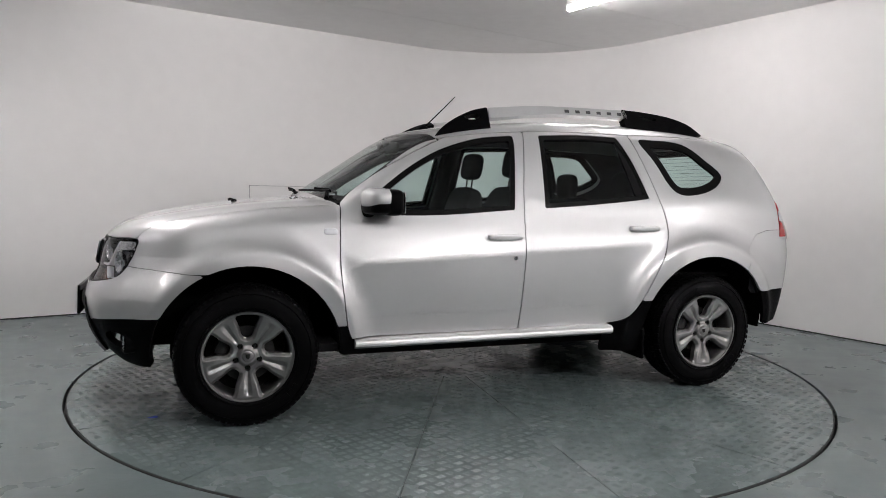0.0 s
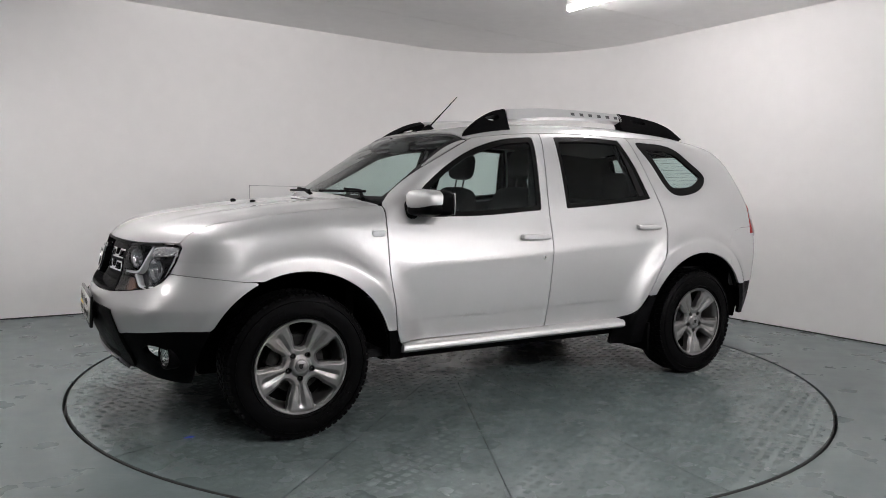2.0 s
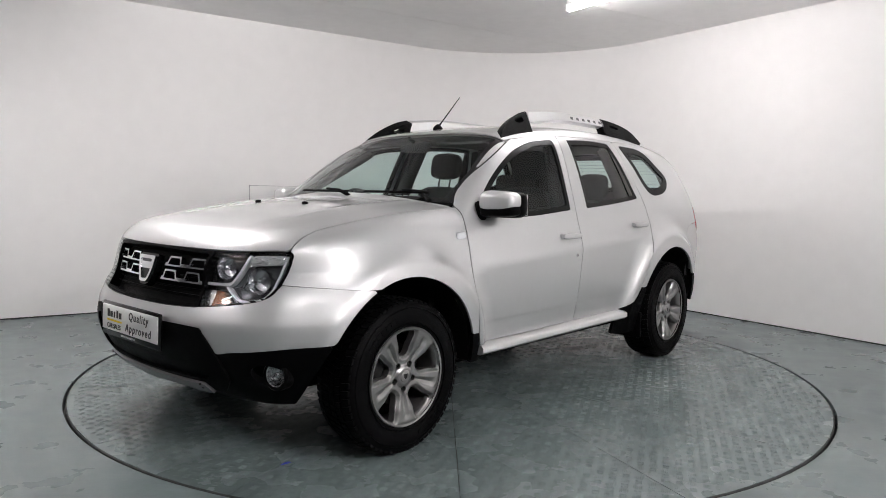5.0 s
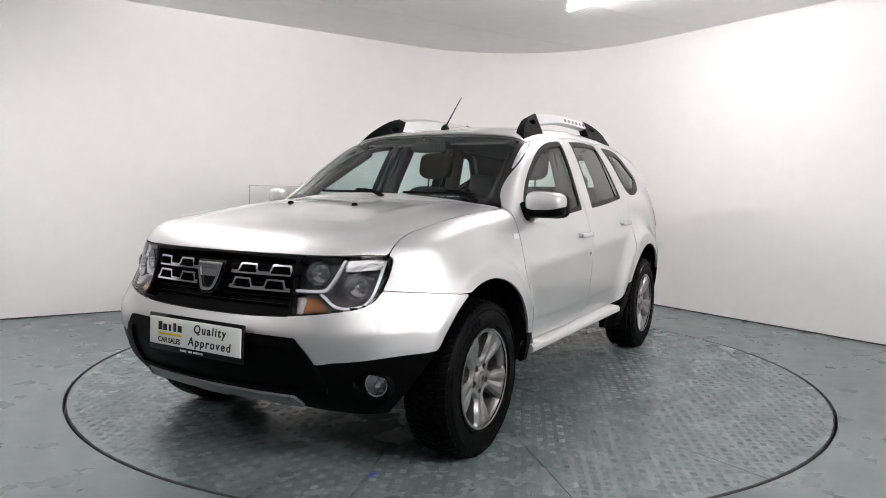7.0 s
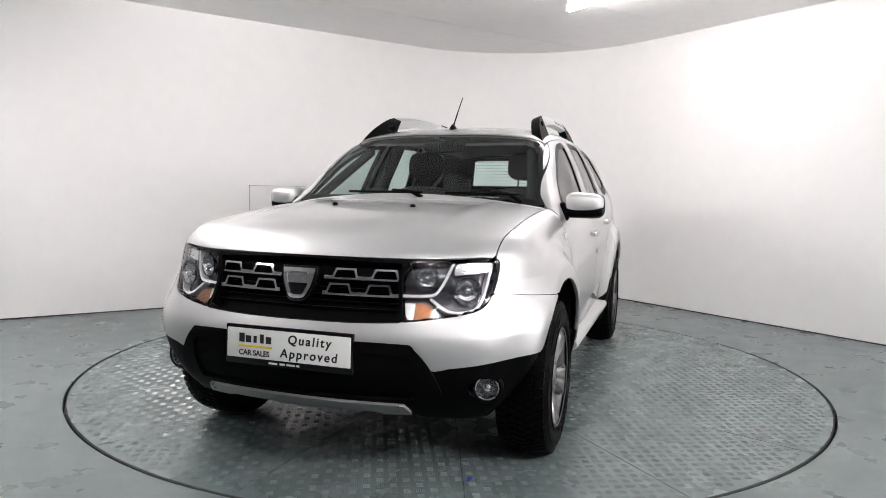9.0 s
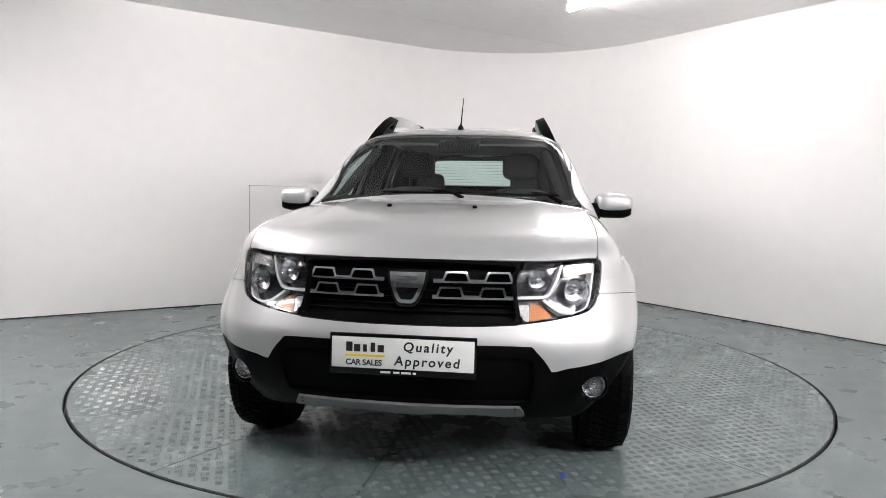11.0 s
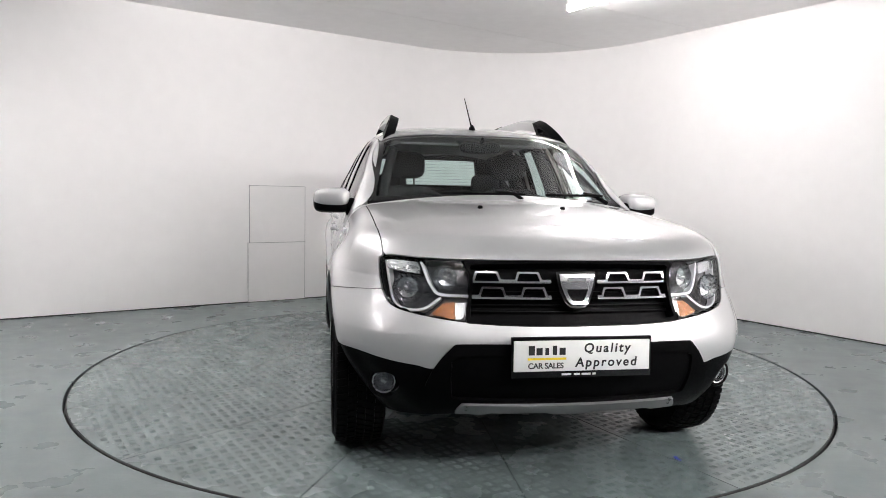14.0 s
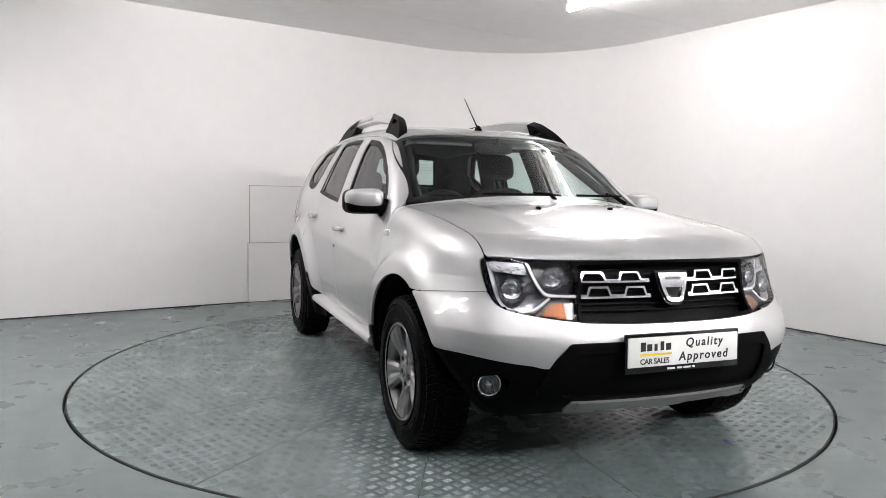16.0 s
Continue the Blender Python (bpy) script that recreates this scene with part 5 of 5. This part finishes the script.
def text_part(name, body, size, m, mat, parent, label, spread=1.0, slant=0.0, bold=0.0):
    cu = bpy.data.curves.new(name, "FONT")
    cu.body, cu.size, cu.extrude, cu.align_x, cu.align_y, cu.space_character = body, size, 0.0006, "CENTER", "CENTER", spread
    cu.shear, cu.offset = slant, bold
    tmp = bpy.data.objects.new(name, cu)
    me = bpy.data.meshes.new_from_object(tmp)
    bpy.data.objects.remove(tmp)
    me.name = name
    me.materials.clear()
    me.materials.append(mat)
    ob = new(name, me)
    ob.parent = parent
    ob.matrix_basis = m
    return tagged(ob, label)


def build_plate(car):
    c = Vector((2.150, 0, 0.563))
    tilt = Matrix.Translation(c) @ pose(0, 0, 0, 0, -2, 0)
    root = part("number_plate", box_bm((0, 0, 0), (0.008, 0.520, 0.112), None, 0.003), M_PLATE, car, "white dealer plate in a black holder")
    root.matrix_basis = tilt
    part("holder", box_bm((-0.008, 0, -0.006), (0.014, 0.538, 0.150), None, 0.004), M_GLOSSBLACK, root, "black plate holder")
    part("bracket", box_bm((-0.03, 0, -0.004), (0.03, 0.40, 0.08)), M_PLASTIC, root)
    up = Matrix(((0, 0, 1, 0.0045), (1, 0, 0, 0), (0, 1, 0, 0), (0, 0, 0, 1)))

    def at(y, z):
        return Matrix.Translation((0, y, z)) @ up
    text_part("plate_text", "Quality", 0.047, at(0.092, 0.026), M_INK, root, "black slanted lettering", 1.28, 0.12, 0.0010)
    text_part("plate_text", "Approved", 0.047, at(0.090, -0.026), M_INK, root, "black slanted lettering", 1.28, 0.12, 0.0010)
    text_part("plate_text", "CAR SALES", 0.029, at(-0.140, -0.036), M_INK, root, "small black lettering", 0.95, 0.0, 0.0006)
    part("logo_bar", box_bm((0.0045, -0.136, -0.010), (0.001, 0.146, 0.008)), M_YELLOW, root, "yellow underline", smooth=False)
    bm = bmesh.new()
    for k, (w, h) in enumerate(((0.020, 0.034), (0.020, 0.026), (0.012, 0.026), (0.014, 0.034), (0.020, 0.026))):
        add_box(bm, (0.0045, -0.194 + k * 0.029, 0.000 + h / 2 + 0.004), (0.001, w * 1.15, h))
    part("logo_marks", bm, M_INK, root, "plain black logo bars", smooth=False)
    bm = bmesh.new()
    for k, w in enumerate((0.036, 0.022, 0.036, 0.012)):
        add_box(bm, (0.0, -0.06 + (0, 0.040, 0.076, 0.106)[k], -0.0685), (0.0015, w, 0.007))
    o = part("holder_marks", bm, M_PALEINK, root, "small pale bars on the holder", smooth=False)


def build_wipers(car):
    for y0, y1 in ((-0.33, 0.10), (0.22, 0.58)):
        pts = []
        for k in range(9):
            y = y0 + (y1 - y0) * k / 8
            x = 1.045 - 0.19 * (abs(y) / 0.7)**2 - 0.030
            z = 1.10 + 0.030 * 0.667 + 0.020
            pts.append((x + 0.008, y, z + 0.006))
        w = part("wiper", tube_bm(pts, 0.0065, 8), M_PLASTIC, car, "black windscreen wiper")
        part("wiper_arm", tube_bm([(0.985 - 0.1 * (y1 / 0.7)**2, y1 + 0.02, 1.105), (pts[-1][0] + 0.005, y1 - 0.06, 1.15), (pts[5][0] + 0.008, pts[5][1], pts[5][2] + 0.012)], [0.013, 0.009, 0.006], 8), M_PLASTIC, w)


def build_antenna(car):
    base = part("antenna", super_bm((0.190, -0.010, 1.552), (0.038, 0.018, 0.024), 0.9, 20, 12, shape=lambda p: Vector((p.x * (1 - 0.5 * (p.z / 0.024)), p.y * (1 - 0.4 * p.z / 0.024), p.z))), M_PLASTIC, car, "black roof aerial")
    part("rod", tube_bm([(0.185, -0.011, 1.560), (0.145, -0.013, 1.600), (-0.022, -0.018, 1.766)], [0.0065, 0.0042, 0.0026], 8), M_PLASTIC, base, "thin black aerial rod")


def build_seat(car, x, y, rear=False):
    root = new("car_seat")
    root.parent = car
    tagged(root, "dark grey fabric seat with headrest")
    w = 0.25
    part("cushion", super_bm((x + 0.05, y, 0.62), (0.27, w, 0.10), 0.5, 28, 14), M_FABRIC, root)
    part("backrest", super_bm((0, 0, 0), (0.075, w * 0.97, 0.31), 0.45, 30, 20, Matrix.Translation((x - 0.27, y, 0.885)) @ pose(0, 0, 0, 0, -14, 0),
                              shape=lambda p: Vector((p.x, p.y * (1 - 0.12 * max(0, p.z) / 0.31), p.z))), M_FABRIC, root)
    part("headrest", super_bm((0, 0, 0), (0.050, 0.125, 0.092), 0.55, 26, 16, Matrix.Translation((x - 0.375, y, 1.335)) @ pose(0, 0, 0, 0, -10, 0)), M_FABRIC, root)
    for dy in (-0.05, 0.05):
        part("headrest_post", tube_bm([(x - 0.345, y + dy, 1.15), (x - 0.372, y + dy, 1.30)], 0.006, 8), M_RIMDARK, root, "dark steel headrest post")


def build_interior(car):
    build_seat(car, 0.085, 0.36)
    build_seat(car, 0.085, -0.36)
    bench = part("rear_bench", super_bm((-0.62, 0, 0.60), (0.26, 0.64, 0.10), 0.45, 30, 14), M_FABRIC, car, "dark grey rear bench seat with headrests")
    part("backrest", super_bm((0, 0, 0), (0.07, 0.62, 0.27), 0.42, 36, 18, Matrix.Translation((-0.93, 0, 0.86)) @ pose(0, 0, 0, 0, -16, 0)), M_FABRIC, bench)
    for y in (0.38, -0.38):
        part("headrest", super_bm((-1.07, y, 1.215), (0.045, 0.115, 0.09), 0.55, 24, 14), M_FABRIC, bench)
    # dashboard along the windscreen's foot
    bm = bmesh.new()
    rings = []
    for k in range(25):
        y = -0.66 + 1.32 * k / 24
        b = 0.16 * (abs(y) / 0.7)**2
        hump = 0.035 * math.exp(-((y + 0.37) / 0.16)**2)
        rings.append([Vector((0.98 - b, y, 1.06)), Vector((0.82 - b * 0.6, y, 1.085)), Vector((0.66, y, 1.075 + hump)), Vector((0.58, y, 1.045 + hump)), Vector((0.56, y, 0.98)),
                      Vector((0.62, y, 0.80)), Vector((0.72, y, 0.62)), Vector((0.98 - b, y, 0.60))])
    add_rings(bm, rings)
    dash = part("dashboard", bm, M_TRIM, car, "dark grey dashboard", angle=40)
    part("dash_sticker", box_bm((0.80, 0.40, 1.093), (0.10, 0.30, 0.004), pose(0, 0, 0, 0, 6, 0), 0.001), M_TRIM, dash, "dark card on the dashboard")
    bm = bmesh.new()
    for k, w in enumerate((0.05, 0.03, 0.05, 0.015)):
        add_box(bm, (0.845, 0.31 + (0, 0.052, 0.104, 0.145)[k], 1.125), (0.002, w, 0.010))
    part("card_marks", bm, M_PALEINK, dash, "small pale bars", smooth=False)
    for y in (0.55, -0.05, -0.6):
        part("air_vent", revolve_bm([(0.0005, 0.01), (0.035, 0.01), (0.042, 0.018), (0.046, 0.0)], 24), M_GLOSSBLACK, dash).matrix_basis = Matrix.Translation((0.57, y, 1.00)) @ pose(0, 0, 0, 0, 0, 90)
    # steering wheel on the right-hand side
    m = Matrix.Translation((0.47, -0.37, 0.985)) @ pose(0, 0, 0, 0, -64, 0)
    sw = part("steering_wheel", tube_bm([(0.185 * math.cos(a), 0.185 * math.sin(a), 0) for a in np.linspace(0, 2 * math.pi, 41)], 0.016, 10), M_TRIM, car, "black steering wheel")
    sw.matrix_basis = m
    part("wheel_boss", super_bm((0, 0, -0.02), (0.075, 0.085, 0.03), 0.6, 22, 12), M_TRIM, sw)
    for a in (0, 180, 270):
        part("wheel_spoke", box_bm((0, 0, 0), (0.11, 0.035, 0.016), pose(0, 0, 0, 0, 0, a) @ Matrix.Translation((0.12, 0, -0.01)), 0.006), M_TRIM, sw)
    part("column", tube_bm([(0.49, -0.37, 0.975), (0.66, -0.37, 0.90)], 0.045, 14), M_TRIM, car, "dark steering column")
    rv = part("interior_mirror", super_bm((0.400, 0.0, 1.420), (0.022, 0.125, 0.036), 0.6, 26, 14), M_TRIM, car, "black interior mirror")
    part("stem", tube_bm([(0.40, 0, 1.44), (0.46, 0, 1.468)], 0.011, 8), M_TRIM, rv)
    part("load_floor", box_bm((-1.50, 0, 0.66), (0.86, 1.30, 0.03), None, 0.005), M_TRIM, car, "dark load floor")
    part("cabin_floor", box_bm((0.0, 0, 0.345), (1.95, 1.55, 0.04)), M_TRIM, car)
    part("parcel_shelf", box_bm((-1.45, 0, 1.03), (0.62, 1.25, 0.02), None, 0.005), M_TRIM, car, "dark parcel shelf")
    for s in (1, -1):
        part("pillar_trim", tube_bm([(-0.14, s * 0.700, 1.02), (-0.18, s * 0.630, 1.25), (-0.23, s * 0.545, 1.47)], [0.055, 0.05, 0.045], 12), M_TRIM, car, "dark centre pillar trim")
        part("pillar_trim", tube_bm([(-1.03, s * 0.665, 1.08), (-1.0, s * 0.61, 1.28), (-0.93, s * 0.53, 1.48)], [0.06, 0.055, 0.05], 12), M_TRIM, car, "dark rear pillar trim")
        part("pillar_trim", tube_bm([(0.84, s * 0.625, 1.08), (0.55, s * 0.575, 1.245), (0.30, s * 0.515, 1.395)], [0.026, 0.028, 0.028], 12), M_TRIM, car, "dark front pillar trim")
        part("seat_belt", box_bm((-0.16, s * 0.655, 1.15), (0.045, 0.004, 0.55), pose(0, 0, 0, s * 16, 0, 0)), M_TRIM, car)
        part("sun_visor", box_bm((0.28, s * 0.30, 1.455), (0.15, 0.36, 0.016), pose(0, 0, 0, 0, 14, 0), 0.006), M_LINING, car, "grey sun visor")


def build_small(car):
    for s in (1, -1):
        y = float(side_y(np.array(0.933), np.array(0.943)))
        r = part("side_repeater", super_bm((0.933, s * y, 0.943), (0.034, 0.008, 0.017), 0.5, 22, 12), M_GUIDE, car, "small clear side indicator")
        build_handle(car, -0.004, 0.915, s)
        build_handle(car, -0.90, 0.962, s)
        build_mirror(car, s)
        build_rail(car, s)
        yk = float(side_y(np.array(-0.066), np.array(0.802)))
        k = part("key_lock", revolve_bm([(0.0005, 0.004), (0.010, 0.004), (0.0125, 0.002), (0.0125, -0.004)], 20), M_CHROME, car, "small chrome key lock")
        k.matrix_basis = Matrix.Translation((-0.066, s * yk, 0.802)) @ pose(0, 0, 0, 0, 0, 0 if s > 0 else 180)
        slot = part("key_slot", box_bm((0, 0.005, 0), (0.003, 0.002, 0.012)), M_INK, k, smooth=False)


# ---------------------------------------------------------------- build
build_room()
build_lamps()
turntable = build_turntable()
tape = build_tape(None)
car = new("car")
tagged(car, "silver five-door off-road car with black lower bumpers on a turntable", "car")
build_body(car)
for wx in (AXLE, -AXLE):
    for ws in (1, -1):
        build_wheel(car, wx, ws)
build_liners(car)
build_small(car)
build_plate(car)
build_wipers(car)
build_antenna(car)
build_interior(car)


def motions():
    """The turntable turns steadily and carries the car and the scrap of tape."""
    rows = [(t, YAW0 + RATE * t) for t in [k * 2.0 for k in range(9)]]
    walk(turntable, [(t, pose(0, 0, -PLATE_Z, 0, 0, a)) for t, a in rows])
    walk(tape, [(t, pose(0, 0, -PLATE_Z, 0, 0, a)) for t, a in rows])
    walk(car, [(t, pose(0, 0, 0, 0, 0, a) @ Matrix.Translation(CAR_OFF)) for t, a in rows])


motions()
